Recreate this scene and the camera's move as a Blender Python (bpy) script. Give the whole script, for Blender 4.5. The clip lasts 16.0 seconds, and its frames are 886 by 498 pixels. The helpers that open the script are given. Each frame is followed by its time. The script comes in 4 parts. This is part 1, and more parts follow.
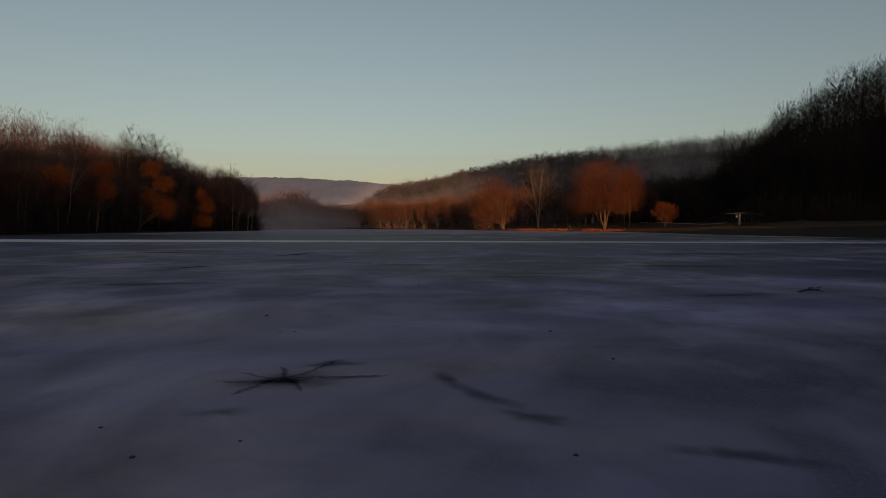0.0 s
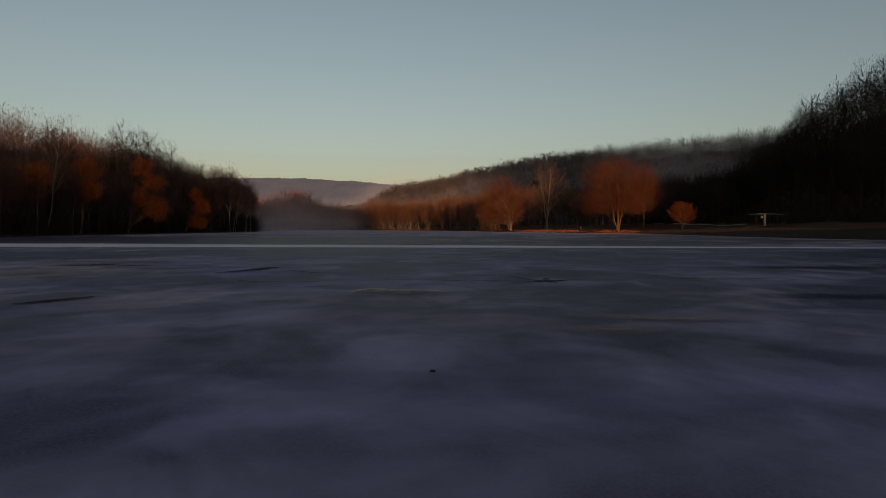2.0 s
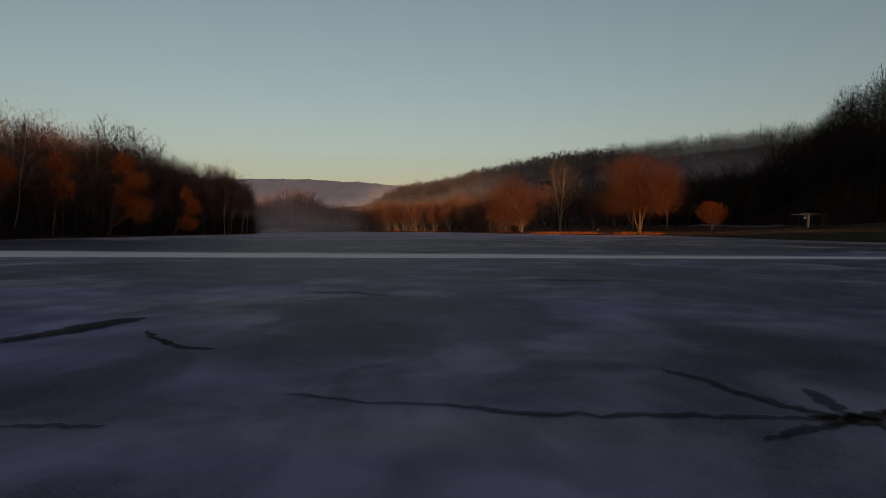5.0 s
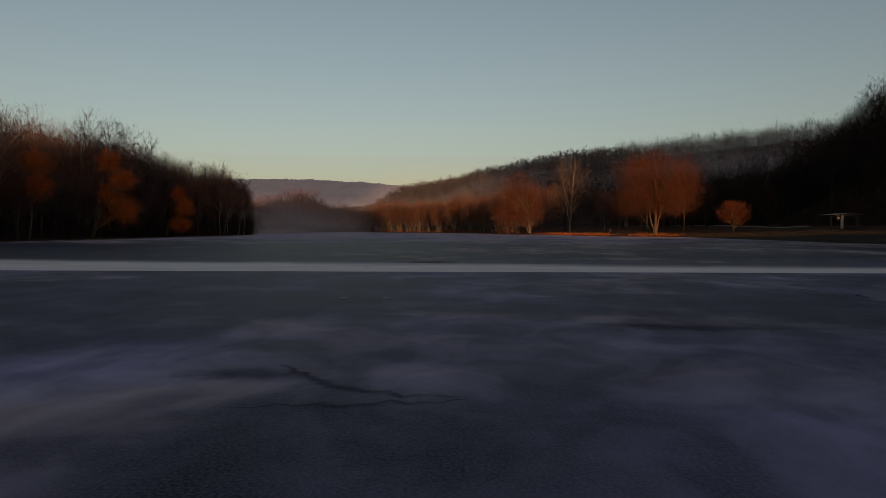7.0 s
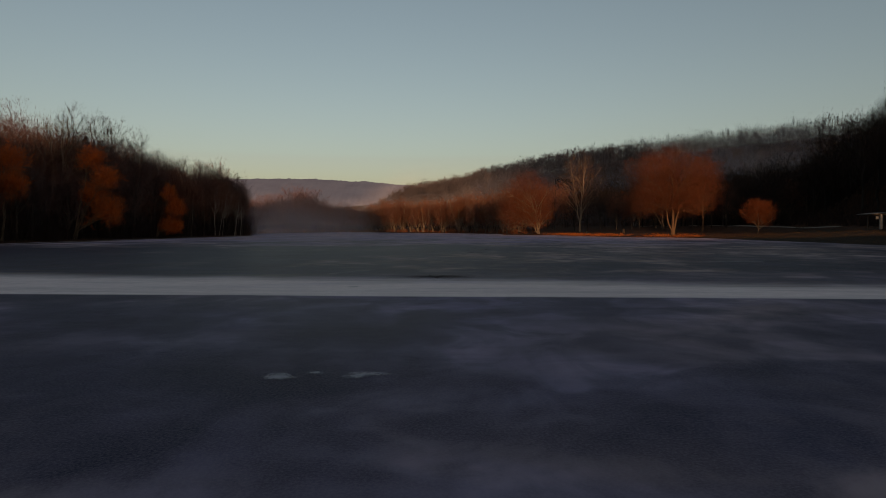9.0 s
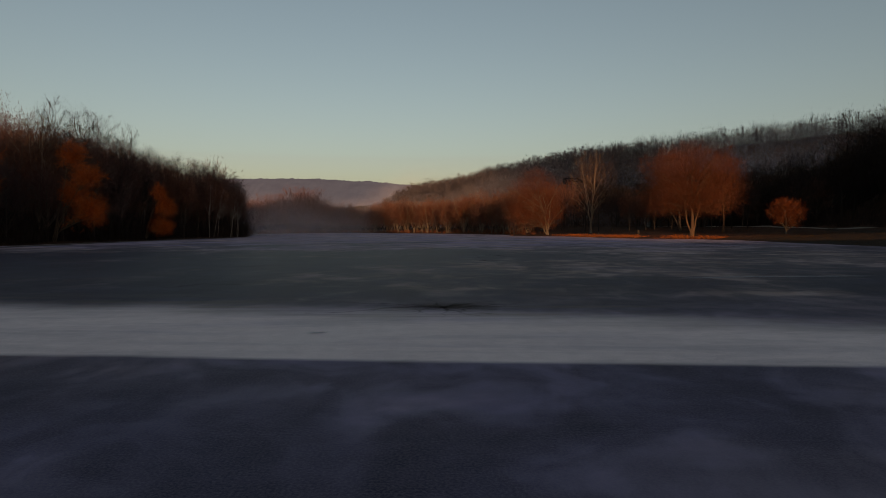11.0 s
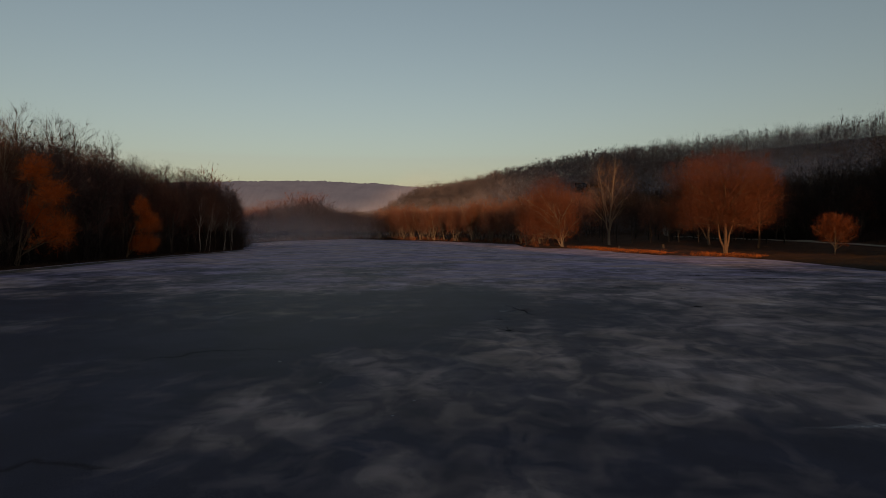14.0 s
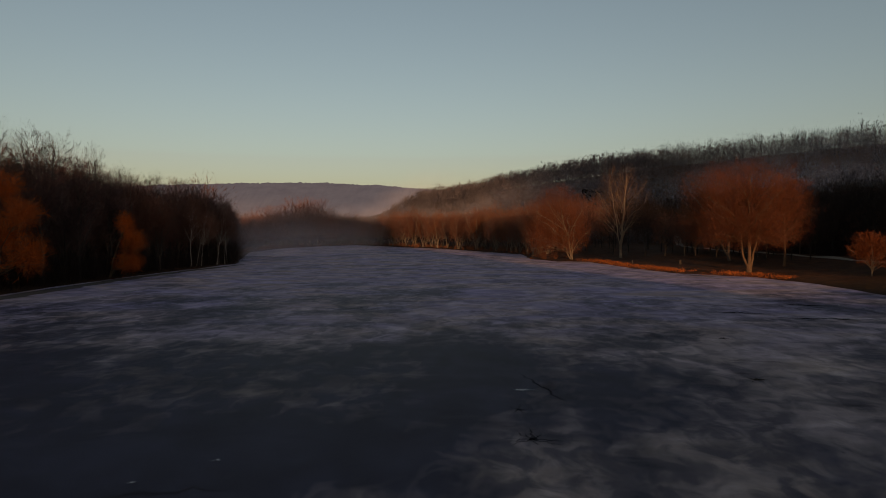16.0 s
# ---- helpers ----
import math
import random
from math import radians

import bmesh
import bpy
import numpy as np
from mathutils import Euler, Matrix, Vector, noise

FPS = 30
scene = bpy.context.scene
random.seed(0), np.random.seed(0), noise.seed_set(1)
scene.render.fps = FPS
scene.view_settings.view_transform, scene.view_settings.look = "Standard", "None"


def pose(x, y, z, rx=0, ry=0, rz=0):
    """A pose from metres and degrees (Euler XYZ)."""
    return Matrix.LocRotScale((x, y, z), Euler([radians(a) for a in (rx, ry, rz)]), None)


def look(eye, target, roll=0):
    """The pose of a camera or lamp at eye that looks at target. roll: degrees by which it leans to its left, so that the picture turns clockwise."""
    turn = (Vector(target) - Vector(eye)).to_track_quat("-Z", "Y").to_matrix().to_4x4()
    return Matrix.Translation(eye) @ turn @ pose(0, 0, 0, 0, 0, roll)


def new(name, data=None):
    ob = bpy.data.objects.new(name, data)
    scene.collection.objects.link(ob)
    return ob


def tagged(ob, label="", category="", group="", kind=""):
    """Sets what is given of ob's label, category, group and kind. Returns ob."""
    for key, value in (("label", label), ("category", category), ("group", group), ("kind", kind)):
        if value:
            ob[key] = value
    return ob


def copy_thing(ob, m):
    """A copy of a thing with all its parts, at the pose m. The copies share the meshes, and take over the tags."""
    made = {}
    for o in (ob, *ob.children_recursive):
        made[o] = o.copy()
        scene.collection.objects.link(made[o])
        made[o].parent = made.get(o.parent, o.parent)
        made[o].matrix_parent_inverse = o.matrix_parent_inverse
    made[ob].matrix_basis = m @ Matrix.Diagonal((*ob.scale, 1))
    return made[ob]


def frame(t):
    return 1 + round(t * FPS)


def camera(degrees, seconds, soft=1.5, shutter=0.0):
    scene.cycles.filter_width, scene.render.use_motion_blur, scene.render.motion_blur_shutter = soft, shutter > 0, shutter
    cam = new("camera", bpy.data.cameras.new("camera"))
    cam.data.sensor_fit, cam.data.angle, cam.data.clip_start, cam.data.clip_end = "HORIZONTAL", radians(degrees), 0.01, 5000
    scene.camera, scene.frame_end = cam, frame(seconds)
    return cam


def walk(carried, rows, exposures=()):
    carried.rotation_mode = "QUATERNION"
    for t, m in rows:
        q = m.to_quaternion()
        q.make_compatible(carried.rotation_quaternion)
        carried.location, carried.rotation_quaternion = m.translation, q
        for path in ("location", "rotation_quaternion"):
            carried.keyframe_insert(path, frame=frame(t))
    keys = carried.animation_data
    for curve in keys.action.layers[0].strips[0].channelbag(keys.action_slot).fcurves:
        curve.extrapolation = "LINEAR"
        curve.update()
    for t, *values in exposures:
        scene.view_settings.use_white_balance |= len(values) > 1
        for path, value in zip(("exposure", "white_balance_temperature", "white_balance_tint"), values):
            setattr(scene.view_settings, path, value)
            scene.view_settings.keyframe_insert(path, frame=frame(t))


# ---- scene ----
# ---------------------------------------------------------------- camera
cam = camera(72.0, 16.0, soft=0.78)
PATH = [
    (0, (1.284, 2.236, 1.285), (1.627, 22.220, 0.560), 0.01),
    (0.5, (1.221, 4.101, 1.336), (1.530, 24.085, 0.615), 0.01),
    (1, (1.156, 5.963, 1.372), (1.432, 25.949, 0.657), 0.01),
    (1.5, (1.089, 7.825, 1.396), (1.332, 27.811, 0.688), 0.01),
    (2, (1.019, 9.685, 1.413), (1.231, 29.671, 0.713), 0.01),
    (2.5, (0.949, 11.543, 1.426), (1.129, 31.530, 0.733), 0.00),
    (3, (0.876, 13.400, 1.438), (1.026, 33.388, 0.753), 0.00),
    (3.5, (0.802, 15.256, 1.453), (0.921, 35.244, 0.776), -0.00),
    (4, (0.727, 17.111, 1.474), (0.816, 37.099, 0.805), -0.01),
    (4.5, (0.651, 18.964, 1.505), (0.710, 38.953, 0.841), -0.02),
    (5, (0.575, 20.816, 1.544), (0.603, 40.805, 0.885), -0.02),
    (5.5, (0.497, 22.667, 1.589), (0.495, 42.657, 0.935), -0.03),
    (6, (0.419, 24.518, 1.640), (0.387, 44.507, 0.987), -0.04),
    (6.5, (0.340, 26.367, 1.694), (0.278, 46.356, 1.042), -0.05),
    (7, (0.261, 28.215, 1.749), (0.169, 48.204, 1.096), -0.06),
    (7.5, (0.182, 30.063, 1.806), (0.060, 50.052, 1.150), -0.07),
    (8, (0.104, 31.910, 1.860), (-0.050, 51.898, 1.201), -0.08),
    (8.5, (0.025, 33.756, 1.912), (-0.160, 53.744, 1.250), -0.09),
    (9, (-0.053, 35.601, 1.960), (-0.269, 55.589, 1.294), -0.11),
    (9.5, (-0.130, 37.446, 2.004), (-0.379, 57.433, 1.335), -0.12),
    (10, (-0.207, 39.290, 2.055), (-0.489, 59.277, 1.384), -0.13),
    (10.5, (-0.282, 41.134, 2.129), (-0.598, 61.120, 1.457), -0.15),
    (11, (-0.357, 42.978, 2.238), (-0.707, 62.963, 1.568), -0.16),
    (11.5, (-0.430, 44.821, 2.398), (-0.816, 64.806, 1.732), -0.18),
    (12, (-0.502, 46.664, 2.658), (-0.924, 66.648, 1.998), -0.20),
    (12.5, (-0.572, 48.506, 3.110), (-1.031, 68.490, 2.456), -0.22),
    (13, (-0.641, 50.349, 3.761), (-1.137, 70.332, 3.110), -0.24),
    (13.5, (-0.707, 52.191, 4.505), (-1.240, 72.173, 3.852), -0.26),
    (14, (-0.771, 54.033, 5.272), (-1.340, 74.014, 4.616), -0.28),
    (14.5, (-0.833, 55.876, 6.048), (-1.435, 75.856, 5.386), -0.30),
    (15, (-0.893, 57.718, 6.821), (-1.525, 77.697, 6.157), -0.32),
    (15.5, (-0.950, 59.560, 7.590), (-1.608, 79.539, 6.927), -0.34),
    (16, (-1.004, 61.403, 8.353), (-1.684, 81.381, 7.697), -0.36),
]
walk(cam, [(t, look(eye, target, roll)) for t, eye, target, roll in PATH], exposures=[(0, -0.07, 8500, 23), (16, -0.07, 8500, 23)])

# ---------------------------------------------------------------- light
SUN_ELEVATION, SUN_AZIMUTH = radians(7.0), radians(167.0)   # low sun behind the camera, to its right
world = bpy.data.worlds.new("world")
scene.world = world
world.use_nodes = True
wt = world.node_tree
sky = wt.nodes.new("ShaderNodeTexSky")
sky.sky_type = "NISHITA"
sky.sun_disc = False
sky.sun_elevation, sky.sun_rotation = SUN_ELEVATION, SUN_AZIMUTH
sky.air_density, sky.dust_density, sky.ozone_density = 1.0, 1.6, 2.2
background = wt.nodes["Background"]
soften = wt.nodes.new("ShaderNodeHueSaturation")   # hazy winter air
soften.inputs["Hue"].default_value = 0.485
soften.inputs["Saturation"].default_value = 0.88
wt.links.new(sky.outputs[0], soften.inputs["Color"])
wt.links.new(soften.outputs[0], background.inputs[0])
background.inputs[1].default_value = 0.142

sun_data = bpy.data.lights.new("sun", "SUN")
sun_data.energy, sun_data.angle, sun_data.color = 3.3, radians(0.6), (1.0, 0.62, 0.34)
sun = new("sun", sun_data)
sun_way = Vector((math.sin(SUN_AZIMUTH) * math.cos(SUN_ELEVATION), math.cos(SUN_AZIMUTH) * math.cos(SUN_ELEVATION), math.sin(SUN_ELEVATION)))
sun.matrix_world = look(sun_way * 500, (0, 0, 0))


# ---------------------------------------------------------------- materials
class Nodes:
    """A small builder for node materials."""

    def __init__(self, name):
        self.mat = bpy.data.materials.new(name)
        self.mat.use_nodes = True
        self.tree = self.mat.node_tree
        self.bsdf = self.tree.nodes["Principled BSDF"]
        self.coord = self.add("ShaderNodeTexCoord").outputs["Object"]

    def add(self, kind, **inputs):
        node = self.tree.nodes.new(kind)
        for key, value in inputs.items():
            self.set(node, key.replace("_", " "), value)
        return node

    def set(self, node, key, value):
        if isinstance(value, bpy.types.NodeSocket):
            self.tree.links.new(value, node.inputs[key])
        else:
            node.inputs[key].default_value = value

    def mapping(self, scale, coord=None):
        node = self.add("ShaderNodeMapping")
        self.set(node, "Vector", coord or self.coord)
        node.inputs["Scale"].default_value = scale
        return node.outputs[0]

    def noise(self, scale, detail=4.0, rough=0.55, coord=None, distortion=0.0):
        node = self.add("ShaderNodeTexNoise", Scale=scale, Detail=detail, Roughness=rough, Distortion=distortion)
        self.set(node, "Vector", coord or self.coord)
        return node.outputs["Fac"]

    def ramp(self, fac, stops):
        node = self.add("ShaderNodeValToRGB")
        self.set(node, "Fac", fac)
        e = node.color_ramp.elements
        while len(e) < len(stops):
            e.new(0.5)
        for el, (pos, col) in zip(e, stops):
            el.position = pos
            el.color = (col, col, col, 1) if isinstance(col, (int, float)) else (*col, 1)
        return node.outputs["Color"]

    def math(self, op, a, b=0.0):
        node = self.add("ShaderNodeMath")
        node.operation = op
        for n, v in enumerate((a, b)):
            if isinstance(v, bpy.types.NodeSocket):
                self.tree.links.new(v, node.inputs[n])
            else:
                node.inputs[n].default_value = v
        return node.outputs[0]

    def mix(self, fac, a, b):
        node = self.add("ShaderNodeMix")
        node.data_type = "RGBA"
        for n, v in ((0, fac), (6, a), (7, b)):
            if isinstance(v, bpy.types.NodeSocket):
                self.tree.links.new(v, node.inputs[n])
            else:
                node.inputs[n].default_value = (*v, 1) if isinstance(v, tuple) else v
        return node.outputs[2]

    def band(self, value, lo, hi):
        """0 below lo, 1 above hi, smooth between."""
        node = self.add("ShaderNodeMapRange")
        node.interpolation_type = "SMOOTHSTEP"
        self.set(node, "Value", value)
        node.inputs["From Min"].default_value, node.inputs["From Max"].default_value = lo, hi
        return node.outputs[0]

    def bump(self, height, strength=0.4, distance=0.02):
        node = self.add("ShaderNodeBump", Strength=strength, Distance=distance)
        self.set(node, "Height", height)
        self.set(self.bsdf, "Normal", node.outputs[0])

    def done(self, colour=None, rough=None, **more):
        if colour is not None:
            self.set(self.bsdf, "Base Color", (*colour, 1) if isinstance(colour, tuple) else colour)
        if rough is not None:
            self.set(self.bsdf, "Roughness", rough)
        for key, value in more.items():
            self.set(self.bsdf, key.replace("_", " "), value)
        return self.mat


def ice_material():
    n = Nodes("lake_ice")
    split = n.add("ShaderNodeSeparateXYZ")
    n.set(split, "Vector", n.coord)
    x, y = split.outputs[0], split.outputs[1]
    outer = n.band(y, 56.0, 66.0)
    inner = n.math("SUBTRACT", 1.0, outer)
    broad = n.band(n.noise(0.058, 5, 0.52, n.mapping((0.65, 1.0, 1.0)), 1.0), 0.32, 0.68)
    veil = n.band(n.noise(0.22, 4, 0.50, n.mapping((0.9, 0.8, 1.0)), 0.8), 0.32, 0.68)
    streak = n.band(n.noise(0.40, 4, 0.52, n.mapping((0.35, 1.1, 1.0)), 0.7), 0.32, 0.68)
    flow = n.band(n.noise(0.11, 4, 0.50, n.mapping((1.1, 0.50, 1.0)), 0.7), 0.30, 0.70)
    smudge = n.band(n.noise(0.70, 5, 0.52, n.mapping((1.0, 0.7, 1.0)), 0.8), 0.34, 0.66)
    small = n.noise(2.2, 7, 0.66, n.coord, 0.5)
    grain = n.noise(30.0, 4, 0.7)
    # cloudy frost over dark clear ice, drawn out by the wind farther up the lake
    drawn = n.math("ADD", n.math("MULTIPLY", veil, inner), n.math("MULTIPLY", flow, outer))
    cover = n.math("ADD", n.math("MULTIPLY", broad, 0.36), n.math("MULTIPLY", drawn, 0.32))
    cover = n.math("ADD", cover, n.math("ADD", n.math("MULTIPLY", streak, 0.10), n.math("MULTIPLY", smudge, 0.22)))
    cover = n.math("ADD", cover, n.math("MULTIPLY", n.math("SUBTRACT", small, 0.5), 0.09))
    # West and late zones: clear ice, darkened further to imitate dim picture corners.
    west = n.math("MULTIPLY", n.math("MULTIPLY", n.math("SUBTRACT", 1.0, n.band(x, -22.0, 6.0)), outer), n.math("MULTIPLY", n.math("SUBTRACT", 1.0, n.band(y, 82.0, 122.0)), 0.32))
    east = n.math("MULTIPLY", n.math("MULTIPLY", n.band(x, 2.0, 22.0), outer), 0.05)
    early = n.math("MULTIPLY", n.math("SUBTRACT", 1.0, n.band(y, 9.0, 20.0)), 0.26)
    late = n.math("MULTIPLY", n.math("SUBTRACT", n.band(y, 57.0, 63.0), n.band(y, 84.0, 120.0)), 0.10)
    middle = n.math("MULTIPLY", n.math("SUBTRACT", n.band(y, 33.0, 42.0), n.band(y, 46.0, 51.0)), 0.12)
    # More frost up the lake stands in for sky reflected at low angles.
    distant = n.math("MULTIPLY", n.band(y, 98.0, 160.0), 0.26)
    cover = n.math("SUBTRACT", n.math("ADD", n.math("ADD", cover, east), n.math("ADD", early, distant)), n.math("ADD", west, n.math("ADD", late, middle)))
    bold = n.math("ADD", 1.75, n.math("MULTIPLY", outer, 0.15))
    cover = n.math("ADD", n.math("MULTIPLY", n.math("SUBTRACT", cover, 0.5), bold), 0.5)
    frost = n.ramp(cover, [(0.0, 0.0), (0.35, 0.20), (0.65, 0.58), (1.0, 1.0)])
    clear = n.ramp(small, [(0.3, (0.036, 0.035, 0.061)), (0.7, (0.064, 0.058, 0.093))])
    tint = n.ramp(n.noise(0.085, 5, 0.55, n.mapping((0.7, 1.2, 1.0)), 1.4), [(0.36, (0.230, 0.201, 0.342)), (0.50, (0.305, 0.256, 0.342)), (0.64, (0.369, 0.275, 0.282))])
    warm = n.math("MULTIPLY", outer, n.math("SUBTRACT", 0.72, n.math("MULTIPLY", n.band(y, 92.0, 126.0), 0.6)))
    tint = n.mix(warm, tint, (0.390, 0.295, 0.235))
    clear = n.mix(n.math("MULTIPLY", outer, 0.9), clear, (0.019, 0.020, 0.034))
    drab = n.math("MULTIPLY", n.math("SUBTRACT", n.band(y, 34.0, 46.0), n.band(y, 53.0, 60.0)), 0.35)
    clear, tint = n.mix(drab, clear, (0.030, 0.030, 0.052)), n.mix(drab, tint, (0.215, 0.198, 0.250))
    base = n.mix(frost, clear, tint)
    # cloudy mottling, from a hand's width to some metres
    mottle = n.ramp(n.noise(0.36, 7, 0.56, n.mapping((0.9, 0.75, 1.0)), 0.6), [(0.30, 0.40), (0.50, 0.60), (0.70, 0.92)])
    base = n.add("ShaderNodeHueSaturation", Value=n.math("MULTIPLY", mottle, 1.85), Color=base).outputs["Color"]
    # white wind-blown strip across the lake
    waver = n.math("SUBTRACT", n.noise(0.20, 6, 0.62, n.mapping((0.5, 1.0, 1.0))), 0.5)
    near_line = n.math("ADD", n.math("ADD", y, n.math("MULTIPLY", x, 0.06)), n.math("MULTIPLY", waver, 0.7))
    far_line = n.math("ADD", n.math("ADD", y, n.math("MULTIPLY", x, 0.17)), n.math("MULTIPLY", waver, 4.2))
    near_edge, far_edge = n.band(near_line, 53.0, 53.35), n.math("SUBTRACT", 1.0, n.band(far_line, 56.6, 60.6))
    scoured = n.ramp(n.noise(0.5, 7, 0.68, n.mapping((0.30, 1.5, 1.0)), 0.4), [(0.30, 0.66), (0.56, 1.0)])
    strip = n.math("MULTIPLY", n.math("MULTIPLY", near_edge, far_edge), scoured)
    base = n.mix(strip, base, n.ramp(small, [(0.3, (0.82, 0.69, 0.67)), (0.7, (0.96, 0.82, 0.80))]))
    # olive-brown bands of old slush on the far side of the strip
    brown = n.math("MULTIPLY", n.math("SUBTRACT", n.band(far_line, 56.5, 58.5), n.band(far_line, 60.0, 63.0)), n.ramp(n.noise(0.6, 6, 0.65, n.mapping((0.16, 1.8, 1.0))), [(0.48, 0.0), (0.66, 0.55)]))
    base = n.mix(brown, base, (0.171, 0.130, 0.084))
    # thin pale wisps and frost crystals
    wisp = n.ramp(n.noise(0.34, 8, 0.70, n.mapping((0.22, 1.3, 1.0)), 0.9), [(0.57, 0.0), (0.74, 0.6)])
    base = n.mix(n.math("MULTIPLY", wisp, 0.12), base, (0.385, 0.333, 0.376))
    fleck = n.add("ShaderNodeTexVoronoi", Scale=2.6)
    n.set(fleck, "Vector", n.coord)
    dots = n.ramp(fleck.outputs["Distance"], [(0.0, 1.0), (0.030, 0.0)])
    patchy = n.ramp(n.noise(0.9, 2), [(0.58, 0.0), (0.70, 1.0)])
    base = n.mix(n.math("MULTIPLY", dots, patchy), base, (0.642, 0.579, 0.634))
    base = n.mix(n.ramp(grain, [(0.40, 0.0), (0.66, 0.65)]), base, n.mix(0.5, base, (0.278, 0.251, 0.287)))
    rough = n.ramp(frost, [(0.0, 0.36), (0.6, 0.5), (1.0, 0.7)])
    n.bump(n.math("ADD", n.math("MULTIPLY", small, 1.0), n.math("MULTIPLY", grain, 0.3)), 0.5, 0.03)
    return n.done(base, rough, IOR=1.31, Specular_IOR_Level=0.008)


def ground_material():
    n = Nodes("leaf_litter_and_grass")
    split = n.add("ShaderNodeSeparateXYZ")
    n.set(split, "Vector", n.coord)
    big, mid, fine = n.noise(0.07, 4), n.noise(0.6, 5, 0.6), n.noise(7.0, 5, 0.7)
    litter = n.ramp(mid, [(0.25, (0.022, 0.010, 0.006)), (0.55, (0.060, 0.024, 0.011)), (0.8, (0.12, 0.048, 0.018))])
    # Grass is set near black, so the bank's shade is partly in its colour.
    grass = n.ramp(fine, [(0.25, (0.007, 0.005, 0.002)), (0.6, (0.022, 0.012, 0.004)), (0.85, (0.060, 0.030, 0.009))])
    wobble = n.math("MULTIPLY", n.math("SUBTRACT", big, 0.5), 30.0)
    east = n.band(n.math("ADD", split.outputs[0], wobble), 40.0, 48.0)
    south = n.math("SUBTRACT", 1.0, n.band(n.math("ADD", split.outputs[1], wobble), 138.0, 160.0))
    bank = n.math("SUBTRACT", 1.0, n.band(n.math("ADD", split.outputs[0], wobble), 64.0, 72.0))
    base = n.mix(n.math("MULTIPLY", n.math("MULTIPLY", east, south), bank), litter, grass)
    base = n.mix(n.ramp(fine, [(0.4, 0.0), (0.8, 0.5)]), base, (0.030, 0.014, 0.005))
    n.bump(n.math("ADD", fine, mid), 0.7, 0.12)
    return n.done(base, 0.9, Specular_IOR_Level=0.15)


def bark_material(name, low, high, patches=None):
    n = Nodes(name)
    info = n.add("ShaderNodeObjectInfo").outputs["Random"]
    grain = n.noise(1.6, 5, 0.65, n.mapping((4.0, 4.0, 0.8)))
    base = n.ramp(grain, [(0.3, low), (0.7, high)])
    if patches:
        base = n.mix(n.ramp(n.noise(1.1, 3, 0.6, n.mapping((1.0, 1.0, 2.6))), [(0.56, 0.0), (0.62, 0.85)]), base, patches)
    dark = n.add("ShaderNodeHueSaturation", Value=n.math("ADD", n.math("MULTIPLY", info, 0.5), 0.75), Color=base)
    n.bump(grain, 0.6, 0.03)
    return n.done(dark.outputs[0], 0.85, Specular_IOR_Level=0.2)


def twig_material(name, low, high):
    """Fine twigs and buds; tone differs by tree and by twig."""
    n = Nodes(name)
    tree = n.add("ShaderNodeObjectInfo").outputs["Random"]
    twig = n.add("ShaderNodeNewGeometry").outputs["Random Per Island"]
    tone = n.math("ADD", n.math("MULTIPLY", tree, 0.45), n.math("MULTIPLY", twig, 0.55))
    return n.done(n.ramp(tone, [(0.1, low), (0.9, high)]), 0.8, Specular_IOR_Level=0.2)


def soft_material(name, low, high, rough=0.5, strength=1.0, rags=2.4, ragged=1.5, firm=0.55):
    """Stains in and on the ice that thin out towards their rims, by the mesh's own cover."""
    n = Nodes(name)
    cover = n.add("ShaderNodeAttribute")
    cover.attribute_name = "cover"
    rag = n.noise(rags, 6, 0.7, n.coord, 0.6)
    edge = n.math("ADD", cover.outputs["Fac"], n.math("MULTIPLY", n.math("SUBTRACT", rag, 0.5), ragged))
    alpha = n.math("MULTIPLY", n.math("MULTIPLY", n.band(edge, 0.10, 1.0), n.band(cover.outputs["Fac"], 0.0, firm)), strength)
    return n.done(n.ramp(n.noise(5.0, 4), [(0.3, low), (0.7, high)]), rough, Alpha=alpha, Specular_IOR_Level=0.0)


def mist_material():
    """Thin mist: mostly clear, denser where it lies thickest."""
    n = Nodes("mist")
    cover = n.add("ShaderNodeAttribute")
    cover.attribute_name = "cover"
    drift = n.noise(0.035, 4, 0.55, n.mapping((1.0, 1.0, 2.2)), 0.8)
    alpha = n.math("MULTIPLY", cover.outputs["Fac"], n.ramp(drift, [(0.30, 0.35), (0.68, 1.0)]))
    return n.done((0.66, 0.62, 0.70), 1.0, Alpha=alpha, Specular_IOR_Level=0.0)


def glow_ridge_material():
    """The farthest ridge as a blue-grey backdrop; its own glow imitates the morning haze."""
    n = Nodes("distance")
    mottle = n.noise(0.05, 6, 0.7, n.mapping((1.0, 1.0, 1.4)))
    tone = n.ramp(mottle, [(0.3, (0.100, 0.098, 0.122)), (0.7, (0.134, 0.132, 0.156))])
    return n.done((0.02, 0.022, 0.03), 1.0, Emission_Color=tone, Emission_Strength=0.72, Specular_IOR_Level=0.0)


def plain_material(name, low, high, scale, rough=0.7, stretch=(1, 1, 1), bump=0.3):
    n = Nodes(name)
    g = n.noise(scale, 5, 0.6, n.mapping(stretch))
    n.bump(g, bump, 0.01)
    return n.done(n.ramp(g, [(0.3, low), (0.7, high)]), rough)


